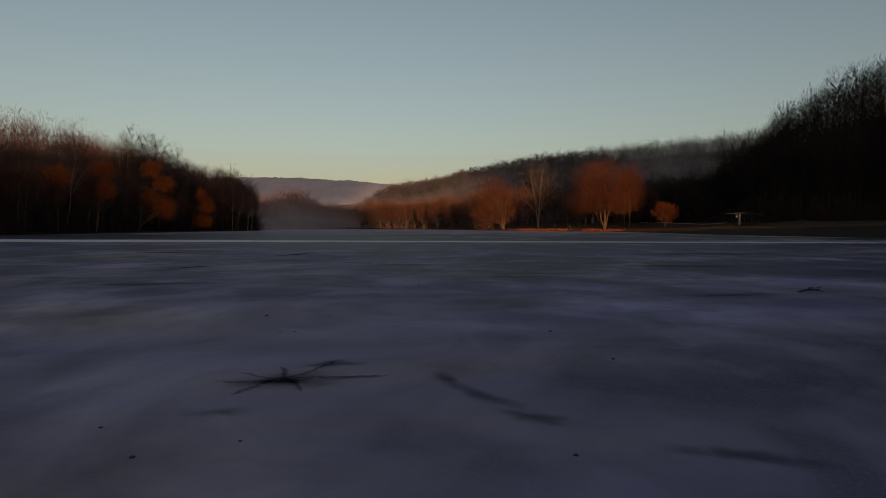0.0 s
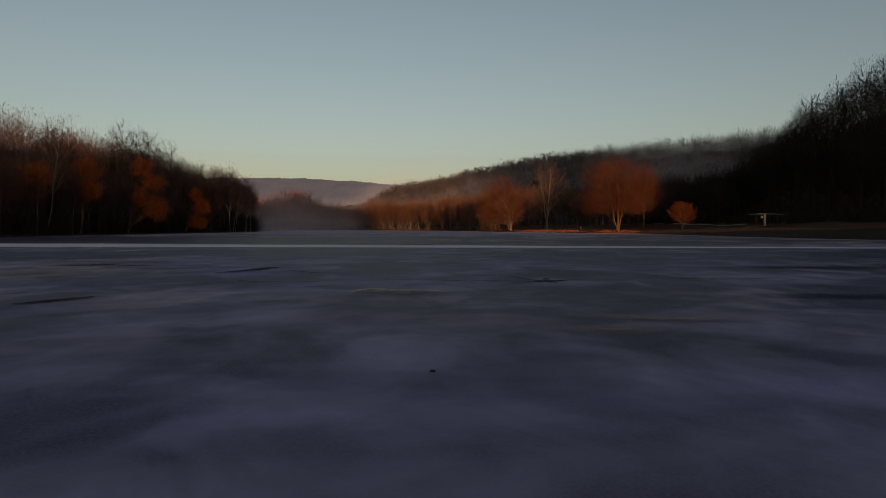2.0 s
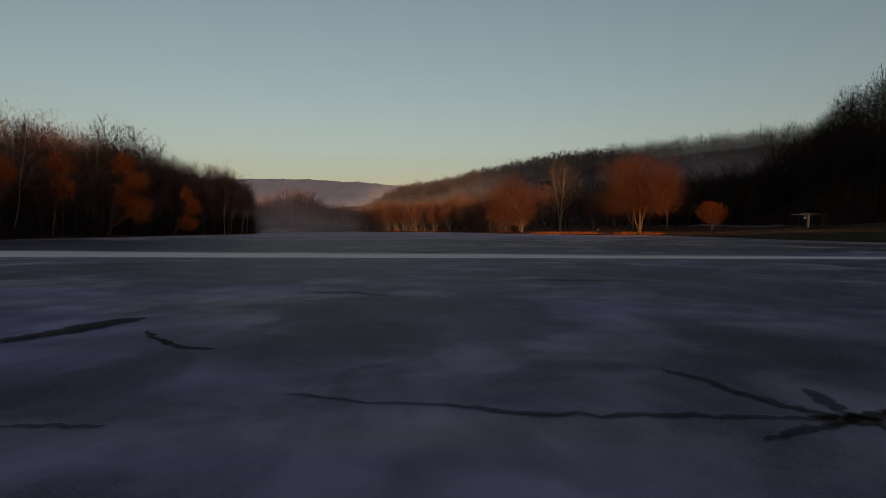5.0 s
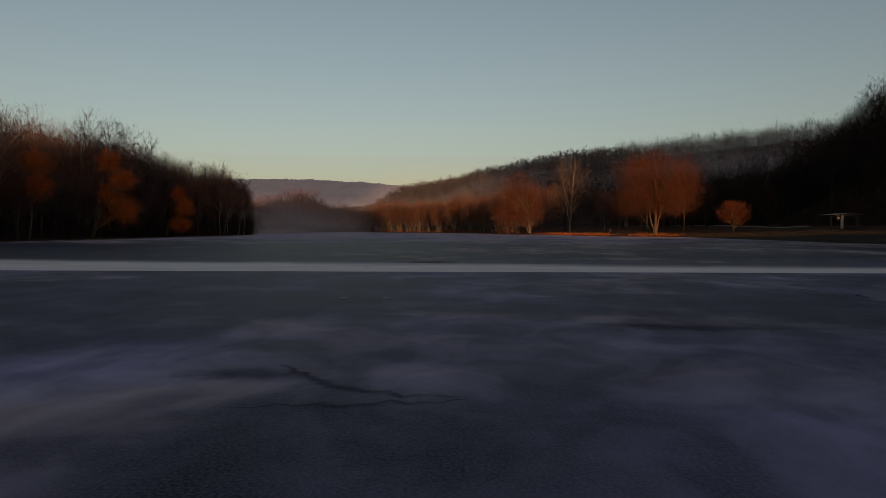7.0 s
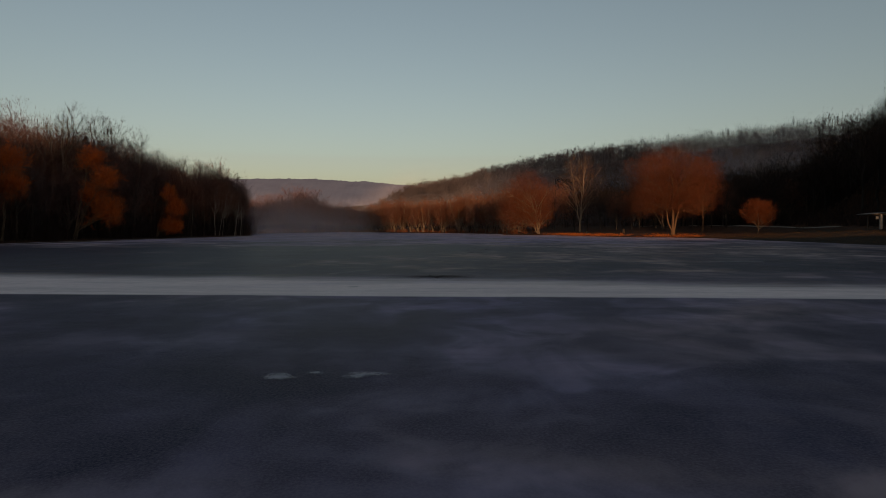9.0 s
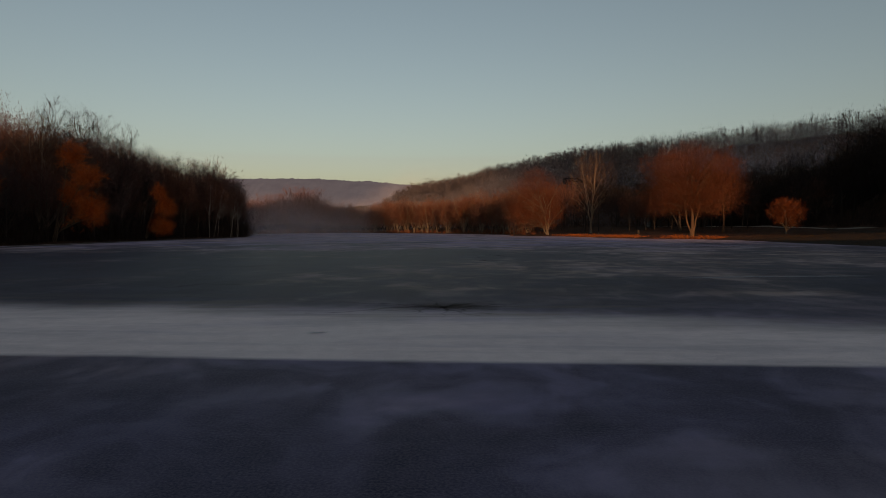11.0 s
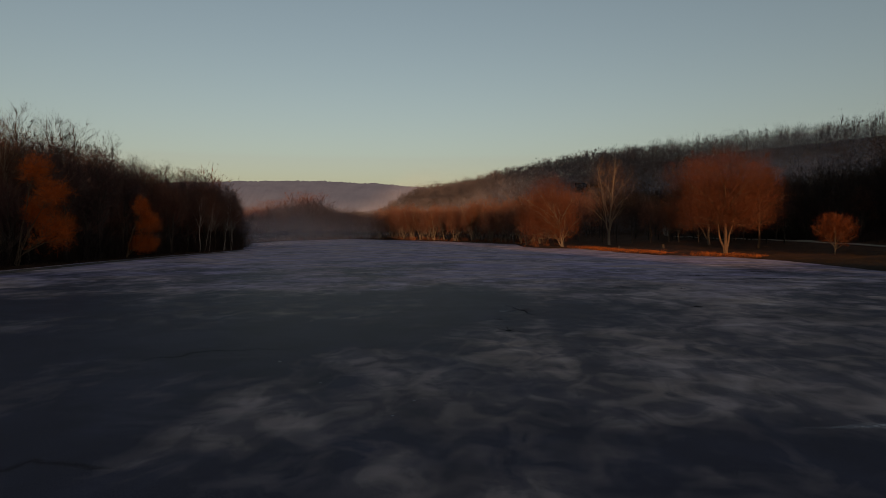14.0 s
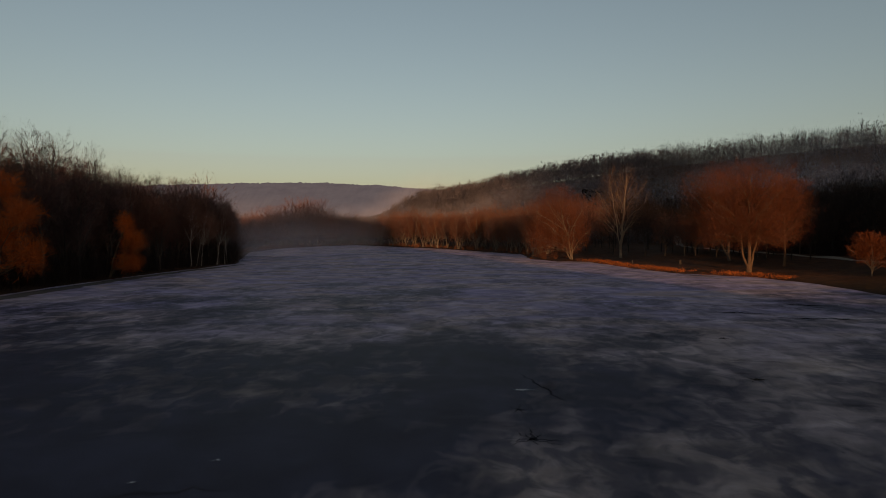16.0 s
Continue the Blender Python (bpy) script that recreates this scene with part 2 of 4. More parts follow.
ICE = ice_material()
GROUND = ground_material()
BARK = bark_material("grey_bark", (0.045, 0.034, 0.028), (0.13, 0.10, 0.078))
# Shade of the slope and thick woods is put into this bark tone.
BARK_SHADE = bark_material("shade_dark_bark", (0.018, 0.014, 0.012), (0.048, 0.038, 0.030))
BARK_PALE = bark_material("pale_bark", (0.085, 0.066, 0.05), (0.20, 0.16, 0.12))
BARK_WARM = bark_material("warm_brown_bark", (0.055, 0.034, 0.022), (0.155, 0.092, 0.055))
BARK_WILLOW = bark_material("willow_bark", (0.10, 0.074, 0.050), (0.25, 0.185, 0.125))
BARK_POPLAR = bark_material("poplar_bark", (0.14, 0.105, 0.076), (0.29, 0.225, 0.165))
BARK_BIRCH = bark_material("birch_bark", (0.26, 0.225, 0.19), (0.44, 0.39, 0.34), (0.06, 0.05, 0.04))
# Brown twigs darkened towards black, carrying the woods' shade in their colour.
TWIG_SHADE = twig_material("shade_brown_twigs", (0.011, 0.007, 0.006), (0.040, 0.022, 0.016))
TWIG_DUSK = twig_material("dusky_twigs", (0.090, 0.038, 0.026), (0.190, 0.080, 0.052))
TWIG_MAUVE = twig_material("mauve_brown_twigs", (0.070, 0.038, 0.034), (0.150, 0.082, 0.070))
TWIG_RUST = twig_material("rust_red_twigs", (0.070, 0.021, 0.010), (0.180, 0.056, 0.023))
# Haze over ridge and valley is mixed into this grey twig colour.
TWIG_HAZY = twig_material("haze_grey_twigs", (0.075, 0.064, 0.069), (0.140, 0.119, 0.126))
TWIG_RED = twig_material("reddish_twigs", (0.095, 0.034, 0.018), (0.19, 0.072, 0.034))
TWIG_ORANGE = twig_material("orange_willow_twigs", (0.31, 0.060, 0.009), (0.56, 0.124, 0.019))
TWIG_TAN = twig_material("tan_twigs", (0.085, 0.046, 0.027), (0.18, 0.10, 0.056))
LEAF_RUST = twig_material("rust_leaves", (0.070, 0.018, 0.006), (0.17, 0.045, 0.013))
REED = twig_material("dry_reed", (0.20, 0.050, 0.013), (0.42, 0.13, 0.034))
STRAW = twig_material("straw_grass", (0.045, 0.027, 0.010), (0.14, 0.078, 0.028))
CRACK = soft_material("dark_meltwater_ice", (0.004, 0.005, 0.008), (0.014, 0.015, 0.020), 0.35, 0.92, 6.0, 1.1, 0.8)
SEAM = soft_material("faint_dark_seam", (0.020, 0.020, 0.026), (0.050, 0.046, 0.046), 0.5, 0.52, 3.0, 1.2, 0.8)
BROWN_SEAM = soft_material("faint_brown_seam", (0.040, 0.031, 0.019), (0.075, 0.058, 0.038), 0.5, 0.30, 2.4, 1.6, 1.0)
BROWN_HAZE = soft_material("brown_clear_ice", (0.060, 0.050, 0.034), (0.105, 0.088, 0.060), 0.5, 0.5, 1.6, 1.4, 1.1)
SLUSH = soft_material("brownish_refrozen_slush", (0.036, 0.029, 0.023), (0.080, 0.062, 0.048), 0.4, 0.72, 3.0, 0.6)
STAIN = soft_material("dark_clear_ice", (0.012, 0.014, 0.022), (0.026, 0.029, 0.042), 0.45, 0.4, 3.0, 1.8, 1.1)
SHORE_RIM = soft_material("grey_brown_rim_ice", (0.12, 0.104, 0.092), (0.20, 0.175, 0.155), 0.7, 0.75, 0.8, 1.0, 0.9)
STAR_HEART = soft_material("black_clear_ice", (0.004, 0.005, 0.008), (0.016, 0.017, 0.022), 0.4, 0.9, 9.0, 1.6, 0.9)
HAZE_STAIN = soft_material("pale_brown_frost", (0.33, 0.245, 0.215), (0.43, 0.325, 0.285), 0.8, 0.62, 0.9, 0.7, 1.1)
RIME = soft_material("pale_rime", (0.64, 0.46, 0.36), (0.82, 0.62, 0.50), 0.8, 0.55, 2.0, 0.9, 1.2)
SNOW = soft_material("frost_white", (0.36, 0.36, 0.39), (0.58, 0.57, 0.61), 0.8, 0.6, 4.0, 2.0, 0.9)
STONE = plain_material("dark_stone", (0.03, 0.03, 0.03), (0.07, 0.065, 0.06), 8.0, 0.8)
WOOD = plain_material("weathered_timber", (0.030, 0.024, 0.018), (0.070, 0.056, 0.042), 3.0, 0.75, (8, 8, 1))
PALE_POST = plain_material("pale_painted_timber", (0.15, 0.15, 0.145), (0.24, 0.235, 0.22), 4.0, 0.6)
ROOFING = plain_material("pale_metal_roofing", (0.06, 0.06, 0.06), (0.11, 0.11, 0.11), 2.0, 0.45)
MIST = mist_material()
GLOW_RIDGE = glow_ridge_material()
GRAVEL = plain_material("pale_gravel", (0.15, 0.13, 0.105), (0.26, 0.225, 0.18), 3.0, 0.9, bump=0.6)


# ---------------------------------------------------------------- mesh helpers
def link_mesh(name, verts, faces, material, parent=None, label="", smooth=False):
    me = bpy.data.meshes.new(name)
    me.from_pydata(verts, [], faces)
    me.materials.append(material)
    if smooth:
        me.polygons.foreach_set("use_smooth", [True] * len(me.polygons))
    me.update()
    ob = new(name, me)
    if parent:
        ob.parent = parent
    if label:
        ob["label"] = label
    return ob


def part(name, bm, material, parent, label=""):
    me = bpy.data.meshes.new(name)
    bm.normal_update()
    bm.to_mesh(me)
    bm.free()
    me.materials.append(material)
    ob = new(name, me)
    ob.parent = parent
    if label:
        ob["label"] = label
    return ob


def box_bm(size, at=(0, 0, 0), turn=(0, 0, 0), bevel=0.01):
    bm = bmesh.new()
    bmesh.ops.create_cube(bm, size=1.0)
    bmesh.ops.scale(bm, vec=size, verts=bm.verts)
    if bevel:
        bmesh.ops.bevel(bm, geom=bm.edges[:], offset=bevel, segments=1, affect="EDGES")
    bmesh.ops.transform(bm, matrix=pose(*at, *turn), verts=bm.verts)
    return bm


def smoothstep(a, b, v):
    u = np.clip((np.asarray(v, float) - a) / (b - a), 0, 1)
    return u * u * (3 - 2 * u)


# ---------------------------------------------------------------- the lie of the land
LAKE = np.array([(62, -58), (57, 20), (53, 70), (49.5, 100), (49, 120), (50, 135), (50.5, 152), (47, 165), (38, 174), (33, 192), (30, 214),
                 (23, 216), (17, 230), (18, 258), (-8, 315), (-34, 352), (-59, 388), (-74, 362), (-83, 335), (-82, 289), (-66, 236),
                 (-57.8, 212), (-60, 195), (-61.5, 180), (-62.5, 165), (-63, 150), (-62.5, 135), (-62.5, 110), (-64, 80), (-64, 30), (-62, -58)], float)


def shore_distance(x, y):
    """Metres from the shore line: above 0 on land, below 0 on the lake."""
    x, y = np.asarray(x, float), np.asarray(y, float)
    best, inside = np.full(x.shape, 1e9), np.zeros(x.shape, bool)
    for (ax, ay), (bx, by) in zip(LAKE, np.roll(LAKE, -1, axis=0)):
        dx, dy = bx - ax, by - ay
        u = np.clip(((x - ax) * dx + (y - ay) * dy) / (dx * dx + dy * dy), 0, 1)
        best = np.minimum(best, np.hypot(x - ax - u * dx, y - ay - u * dy))
        cross = ((ay > y) != (by > y)) & (x < (bx - ax) * (y - ay) / (by - ay + 1e-12) + ax)
        inside ^= cross
    return np.where(inside, -best, best)


def wavy(x, y, size, seed):
    """Smooth bumps about size metres wide, from -1 to 1."""
    r = np.random.RandomState(seed)
    out = 0
    for k in range(5):
        a, p, f = r.uniform(0, 6.28), r.uniform(0, 6.28), r.uniform(0.6, 1.5) * 6.28 / size
        out = out + np.sin((x * math.cos(a) + y * math.sin(a)) * f + p)
    return out / 3.2


def ridge_x(y):
    return np.interp(y, [-200, 60, 150, 190, 250, 325, 450, 600, 900], [330, 300, 250, 195, 128, 78, 28, -28, -120])


def land(x, y):
    x, y = np.asarray(x, float), np.asarray(y, float)
    d = shore_distance(x, y)
    d = d + 0.7 * wavy(x, y, 9.0, 3) * smoothstep(0, 6, np.abs(d) + 3)
    out = np.clip(d, 0, None)
    z = np.where(d > 0, 0.28 * smoothstep(0, 1.3, d), -0.9 * smoothstep(0, 4, -d))
    z = z + np.where(x > 20, 0.085 * np.clip(out - 1, 0, 26), 0.02 * np.clip(out, 0, 60))
    z = z + 19.0 * smoothstep(3, 58, out) * (x < 0) * (1 - smoothstep(180, 240, y))
    z = z + 26.0 * smoothstep(77, 110, x + 0.10 * (y - 150)) * (1 - smoothstep(158, 196, y))
    z = z + 31.5 * smoothstep(-52, 4, x - ridge_x(y)) * smoothstep(120, 200, y) * (1 - smoothstep(620, 900, y))
    # Unseen hill behind the camera, heights shaped to shade lake, banks and ridge.
    shading_hill = np.interp(x, [-300, -18, -6, 2, 14, 28, 44, 60, 72, 84, 92, 108, 114, 156, 168, 186, 200, 360], [28, 28, 32, 43, 64, 80, 86, 82, 66, 42, 28, 30, 14, 14, 100, 118, 118, 110])
    z = z + shading_hill * (1 - smoothstep(-115, -62, y)) * smoothstep(-230, -160, y)
    return z + smoothstep(2, 12, out) * 0.22 * wavy(x, y, 14.0, 8)


def build_ground():
    xs = np.concatenate([np.linspace(-2600, -260, 14), np.linspace(-220, -82, 28), np.arange(-80, 92, 1.6), np.linspace(94, 260, 40), np.linspace(300, 2600, 14)])
    ys = np.concatenate([np.linspace(-1600, -160, 8), np.linspace(-130, 84, 36), np.arange(86, 396, 1.6), np.linspace(400, 640, 34), np.linspace(680, 1300, 26), np.linspace(1400, 3200, 8)])
    gx, gy = np.meshgrid(xs, ys)
    gz = land(gx, gy)
    nx, ny = len(xs), len(ys)
    verts = np.stack([gx, gy, gz], -1).reshape(-1, 3).tolist()
    faces = [(j * nx + i, j * nx + i + 1, (j + 1) * nx + i + 1, (j + 1) * nx + i) for j in range(ny - 1) for i in range(nx - 1)]
    ob = link_mesh("ground", verts, faces, GROUND, smooth=True)
    return tagged(ob, "brown leaf litter and dry grass on the banks and hills", "ground", kind="structure")


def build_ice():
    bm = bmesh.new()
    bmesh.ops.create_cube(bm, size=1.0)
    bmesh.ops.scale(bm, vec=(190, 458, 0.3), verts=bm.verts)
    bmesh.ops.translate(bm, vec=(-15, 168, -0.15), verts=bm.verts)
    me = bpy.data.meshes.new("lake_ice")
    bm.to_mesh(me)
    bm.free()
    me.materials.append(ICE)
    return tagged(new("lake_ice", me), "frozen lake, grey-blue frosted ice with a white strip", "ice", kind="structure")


build_ground()
build_ice()


# ---------------------------------------------------------------- trees
def unit(v):
    v = np.asarray(v, float)
    return v / (np.linalg.norm(v, axis=-1, keepdims=True) + 1e-9)


class Wood:
    """Collects tapered tubes."""

    def __init__(self):
        self.v, self.f = [], []

    def tube(self, pts, radii, sides):
        start = len(self.v)
        pts = np.asarray(pts, float)
        for k, (p, r) in enumerate(zip(pts, radii)):
            way = unit(pts[min(k + 1, len(pts) - 1)] - pts[max(k - 1, 0)])
            a = unit(np.cross(way, (0.31, 0.95, 0.11) if abs(way[2]) > 0.8 else (0, 0, 1)))
            b = np.cross(way, a)
            for s in range(sides):
                t = 2 * math.pi * s / sides
                self.v.append(tuple(p + r * (math.cos(t) * a + math.sin(t) * b)))
        for k in range(len(pts) - 1):
            for s in range(sides):
                i, j = start + k * sides, start + k * sides + (s + 1) % sides
                self.f.append((i + s, j, j + sides, i + s + sides))
        self.f.append(tuple(start + (len(pts) - 1) * sides + s for s in range(sides)))


def twig_mesh(bases, ways, lengths, width, rng):
    """Thin tapered slivers as arrays of corners."""
    side = unit(np.cross(ways, rng.normal(size=ways.shape)))
    w = (width * rng.uniform(0.6, 1.3, len(bases)))[:, None]
    return np.stack([bases - side * w / 2, bases + side * w / 2, bases + ways * lengths[:, None]], 1)


def curve(p0, p1, p2, p3, n):
    t = np.linspace(0, 1, n)[:, None]
    return (1 - t) ** 3 * p0 + 3 * t * (1 - t) ** 2 * p1 + 3 * t * t * (1 - t) * p2 + t ** 3 * p3


def along(pts, t):
    return np.array([np.interp(t * (len(pts) - 1), range(len(pts)), pts[:, c]) for c in range(3)])


def tree_meshes(seed, height, spread=4.0, crown_from=0.2, stems=1, fork=0.12, limbs=20, branches=6, shoots=5, twigs=6, rise=0.9, droop=0.0,
                lean=(0, 0), radius=None, twig_len=0.6, twig_w=0.03, sides=7, lobes=None, under=-0.6, wild=0.45, thick=1.0, fill=0, low=-0.75, shell=0.42, clear=0.10):
    """Woody corners and faces, and twig slivers, of one bare tree at the origin. Limbs reach from the stems to the rim of the crown's lobes
    (x, y, z, radius across, half its height), branches leave the limbs, shoots the branches and twigs the shoots; fill adds the fine
    outermost twigs, spread evenly through the crown, thicker towards its rim."""
    rng = np.random.RandomState(seed)
    wood = Wood()
    radius = radius or height * 0.0125
    if lobes is None:
        half = height * (1 - crown_from) / 2
        lobes = [(lean[0] * height, lean[1] * height, height - half, spread, half)]
        tips = [(lobes[0][0] + (fork * height * math.cos(6.283 * s / stems + seed) if stems > 1 else 0),
                 lobes[0][1] + (fork * height * math.sin(6.283 * s / stems + seed) if stems > 1 else 0), height * (0.95 if s == 0 else rng.uniform(0.8, 0.93)), 0) for s in range(stems)]
    else:
        tips = [(x, y, z + 0.55 * h, k) for k, (x, y, z, r, h) in enumerate(lobes)]
    trunks = []
    for s, (tx, ty, tz, k) in enumerate(tips):
        base = np.array([0.12 * s * math.cos(2.4 * s), 0.12 * s * math.sin(2.4 * s), -0.25]) * (1 if len(tips) > 1 else 0)
        base[2] = -0.25
        end = np.array([tx, ty, tz])
        pts = curve(base, base + (end - base) * (0.22, 0.22, 0.34), base + (end - base) * (0.7, 0.7, 0.66), end, 9)
        pts[1:-1, :2] += rng.normal(0, 0.007 * height, (7, 2))
        rad = radius * (1 if s == 0 else 0.72) * np.clip(1 - np.linspace(0, 1, 9), 0.04, 1) ** 0.75
        rad[0] *= 1.3
        wood.tube(pts, rad, sides)
        trunks.append((pts, rad, k))
    bp, bw, bl, bo = [], [], [], []
    weight = np.array([r * r * h for _, _, _, r, h in lobes]) ** 0.6
    for k, (cx, cy, cz, rr, hh) in enumerate(lobes):
        centre, size = np.array([cx, cy, cz]), np.array([rr, rr, hh])
        mine = [t for t in trunks if t[2] == k]
        count = max(4, int(round(limbs * weight[k] / weight.sum())))
        for i in range(count):
            up = under + (0.97 - under) * (i + rng.uniform(0.1, 0.9)) / count
            az = i * 2.39996 + rng.uniform(-0.4, 0.4) + seed
            flat = math.sqrt(max(0.0, 1 - up * up))
            target = centre + np.array([flat * math.cos(az), flat * math.sin(az), up]) * size * rng.uniform(0.70, 0.98)
            pts, rad, _ = min(mine, key=lambda m: np.hypot(*(m[0][5, :2] - target[:2])) + rng.uniform(0, 0.8))
            reach = float(np.hypot(*(target[:2] - along(pts, 0.6)[:2])))
            z0 = np.clip(target[2] - rise * reach - 0.12 * hh, max(cz - 1.05 * hh, clear * height), pts[-1, 2] * 0.93)
            f = float(np.interp(z0, pts[:, 2], np.linspace(0, 1, 9)))
            p0 = along(pts, f)
            length = float(np.linalg.norm(target - p0)) + 0.3
            lift = np.array([0, 0, length])
            limb = curve(p0, p0 + (target - p0) * 0.36 + lift * 0.06, p0 + (target - p0) * 0.72 + lift * (0.10 - 0.02 * rng.uniform() + 0.25 * droop), target, 5)
            limb[1:4] += rng.normal(0, 0.03 * length, (3, 3))
            lr = min(float(np.interp(f, np.linspace(0, 1, 9), rad)) * 0.62, 0.012 + 0.0135 * length) * thick
            wood.tube(limb, lr * np.array([1, 0.8, 0.6, 0.38, 0.12]), 4 if sides > 4 else 3)
            n = branches
            ts = rng.uniform(0.22, 1.0, n)
            for t in ts:
                p = along(limb, t)
                out = unit((p - centre) / size + 1e-6)
                w = unit(0.55 * unit(limb[-1] - limb[0]) + 0.45 * out + rng.normal(0, wild, 3) + (0, 0, 0.25 - droop))
                ln = max(0.7, length * rng.uniform(0.20, 0.40) * (1.25 - 0.5 * t))
                end = p + w * ln
                off = np.linalg.norm((end - centre) / size)
                if off > 1.06:
                    ln *= max(0.35, 1 - 0.9 * (off - 1.06))
                if sides > 5:
                    wood.tube([p, p + w * ln * 0.5 + rng.normal(0, 0.04 * ln, 3), p + w * ln], [lr * 0.34, lr * 0.22, 0.007], 3)
                bp.append(p), bw.append(w), bl.append(ln), bo.append(out)
    bp, bw, bl, bo = np.array(bp), np.array(bw), np.array(bl), np.array(bo)
    tris = [] if sides > 5 else [twig_mesh(bp, bw, bl, twig_w * 2.2, rng)]
    own = np.repeat(np.arange(len(bp)), shoots)
    sb = bp[own] + bw[own] * (bl[own] * rng.uniform(0.15, 1.0, len(own)))[:, None]
    sw = unit(bw[own] * 0.55 + bo[own] * 0.25 + rng.normal(0, wild + 0.05, (len(own), 3)) + (0, 0, 0.22 - droop))
    sl = np.clip(bl[own] * rng.uniform(0.3, 0.6, len(own)), 0.9 * twig_len, 2.2 * twig_len)
    tris.append(twig_mesh(sb, sw, sl, twig_w * 1.5, rng))
    if twigs:
        o2 = np.repeat(np.arange(len(own)), twigs)
        tb = sb[o2] + sw[o2] * (sl[o2] * rng.uniform(0.1, 0.95, len(o2)))[:, None]
        tw = unit(sw[o2] * 0.6 + rng.normal(0, wild + 0.1, (len(o2), 3)) + (0, 0, 0.12 - droop))
        tris.append(twig_mesh(tb, tw, twig_len * rng.uniform(0.45, 1.15, len(o2)), twig_w, rng))
    for k, (cx, cy, cz, rr, hh) in enumerate(lobes if fill else ()):
        n = int(fill * weight[k] / weight.sum())
        way = unit(rng.normal(size=(2 * n, 3)))
        way = way[way[:, 2] > low][:n]
        n = len(way)
        # an uneven rim
        rim = 0.88 + 0.095 * (np.sin(5 * way[:, 0] + seed) * np.sin(5 * way[:, 1] + 2 * seed) + np.sin(6 * way[:, 2] + 3 * way[:, 0] + seed)) + 0.08 * rng.normal(size=n)
        deep = rng.uniform(0, 1, n) ** shell
        tb = np.array([cx, cy, cz]) + way * np.array([rr, rr, hh]) * (rim * deep)[:, None]
        tb[:, 2] = np.maximum(tb[:, 2], rng.uniform(0, 0.12 * height, n))
        tw = unit(way * (0.75, 0.75, 0.45) + rng.normal(0, 0.36, (n, 3)) + (0, 0, 0.55 - 2.2 * droop))
        tris.append(twig_mesh(tb, tw, twig_len * rng.uniform(0.6, 1.4, n) * (1.25 - 0.45 * deep), twig_w * (1.7 - 0.9 * deep), rng))
    return wood.v, wood.f, np.concatenate(tris)


def tri_mesh(name, tri, material, parent=None):
    n = len(tri)
    me = bpy.data.meshes.new(name)
    me.vertices.add(3 * n)
    me.vertices.foreach_set("co", tri.reshape(-1).astype(np.float32))
    me.loops.add(3 * n)
    me.loops.foreach_set("vertex_index", np.arange(3 * n, dtype=np.int32))
    me.polygons.add(n)
    me.polygons.foreach_set("loop_start", np.arange(0, 3 * n, 3, dtype=np.int32))
    me.materials.append(material)
    me.update()
    me.validate()
    ob = new(name, me)
    if parent:
        ob.parent = parent
    return ob


def make_tree(name, bark, twig, label, category="tree", group="", **shape):
    v, f, tri = tree_meshes(**shape)
    root = tagged(new(name), label, category, group)
    link_mesh("trunk", v, f, bark, root, smooth=True)
    tri_mesh("crown", tri, twig, root)
    return root


def stand(proto, x, y, turn=0.0, scale=1.0, first=False, sink=0.05):
    m = pose(x, y, float(land(x, y)) - sink, 0, 0, turn)
    if first:
        proto.matrix_basis = m @ Matrix.Scale(scale, 4)
        return proto
    ob = copy_thing(proto, m)
    ob.scale = (scale, scale, scale)
    return ob


class Grove:
    """Prototypes that are stood out one after another; the first use of each takes the prototype itself."""

    def __init__(self, protos, seed):
        self.protos, self.used, self.rng = protos, set(), random.Random(seed)

    def plant(self, x, y, scale=1.0, which=None):
        k = self.rng.randrange(len(self.protos)) if which is None else which
        first = k not in self.used
        self.used.add(k)
        return stand(self.protos[k], x, y, self.rng.uniform(0, 360), scale * self.rng.uniform(0.9, 1.1), first)


def scatter(x0, x1, y0, y1, step, seed, keep):
    """Jittered places in a box where keep(x, y, distance to shore) holds."""
    r = np.random.RandomState(seed)
    ys = np.arange(y0, y1, step * 0.87)
    xs = np.arange(x0, x1, step)
    gx, gy = np.meshgrid(xs, ys)
    gx[1::2] += step / 2
    gx, gy = (gx + r.uniform(-0.42, 0.42, gx.shape) * step).ravel(), (gy + r.uniform(-0.42, 0.42, gy.shape) * step).ravel()
    return [(float(x), float(y)) for x, y, d in zip(gx, gy, shore_distance(gx, gy)) if keep(x, y, d)]


def bank_scale(x, y, d):
    """Older, taller trees stand along the middle of the wooded bank."""
    return (0.80 + 0.12 * float(smoothstep(2, 18, d))) * (1.0 + 0.27 * float(smoothstep(126, 144, y) * (1 - smoothstep(208, 238, y))))


# the wooded bank
left_protos = [make_tree("bare_tree", BARK_PALE if k == 2 else BARK, TWIG_DUSK if k % 2 else TWIG_MAUVE, "tall bare tree with fine brown twigs on the wooded bank", group="trees on the wooded bank",
                         seed=100 + k, height=14.2 + 1.1 * k, spread=3.7 + 0.3 * (k % 3), crown_from=(0.12, 0.22, 0.3, 0.16, 0.26)[k], limbs=20, branches=5, shoots=4, twigs=1, fill=5600, rise=1.3, twig_w=0.042, twig_len=0.72,
                         stems=1 + (k in (1, 3)), fork=0.07) for k in range(5)]
left = Grove(left_protos, 5)
for px, py in scatter(-110, -55, 84, 232, 5.0, 11, lambda x, y, d: 1.2 < d < 10.5 and x < -50):
    left.plant(px, py, bank_scale(px, py, float(shore_distance(px, py))))

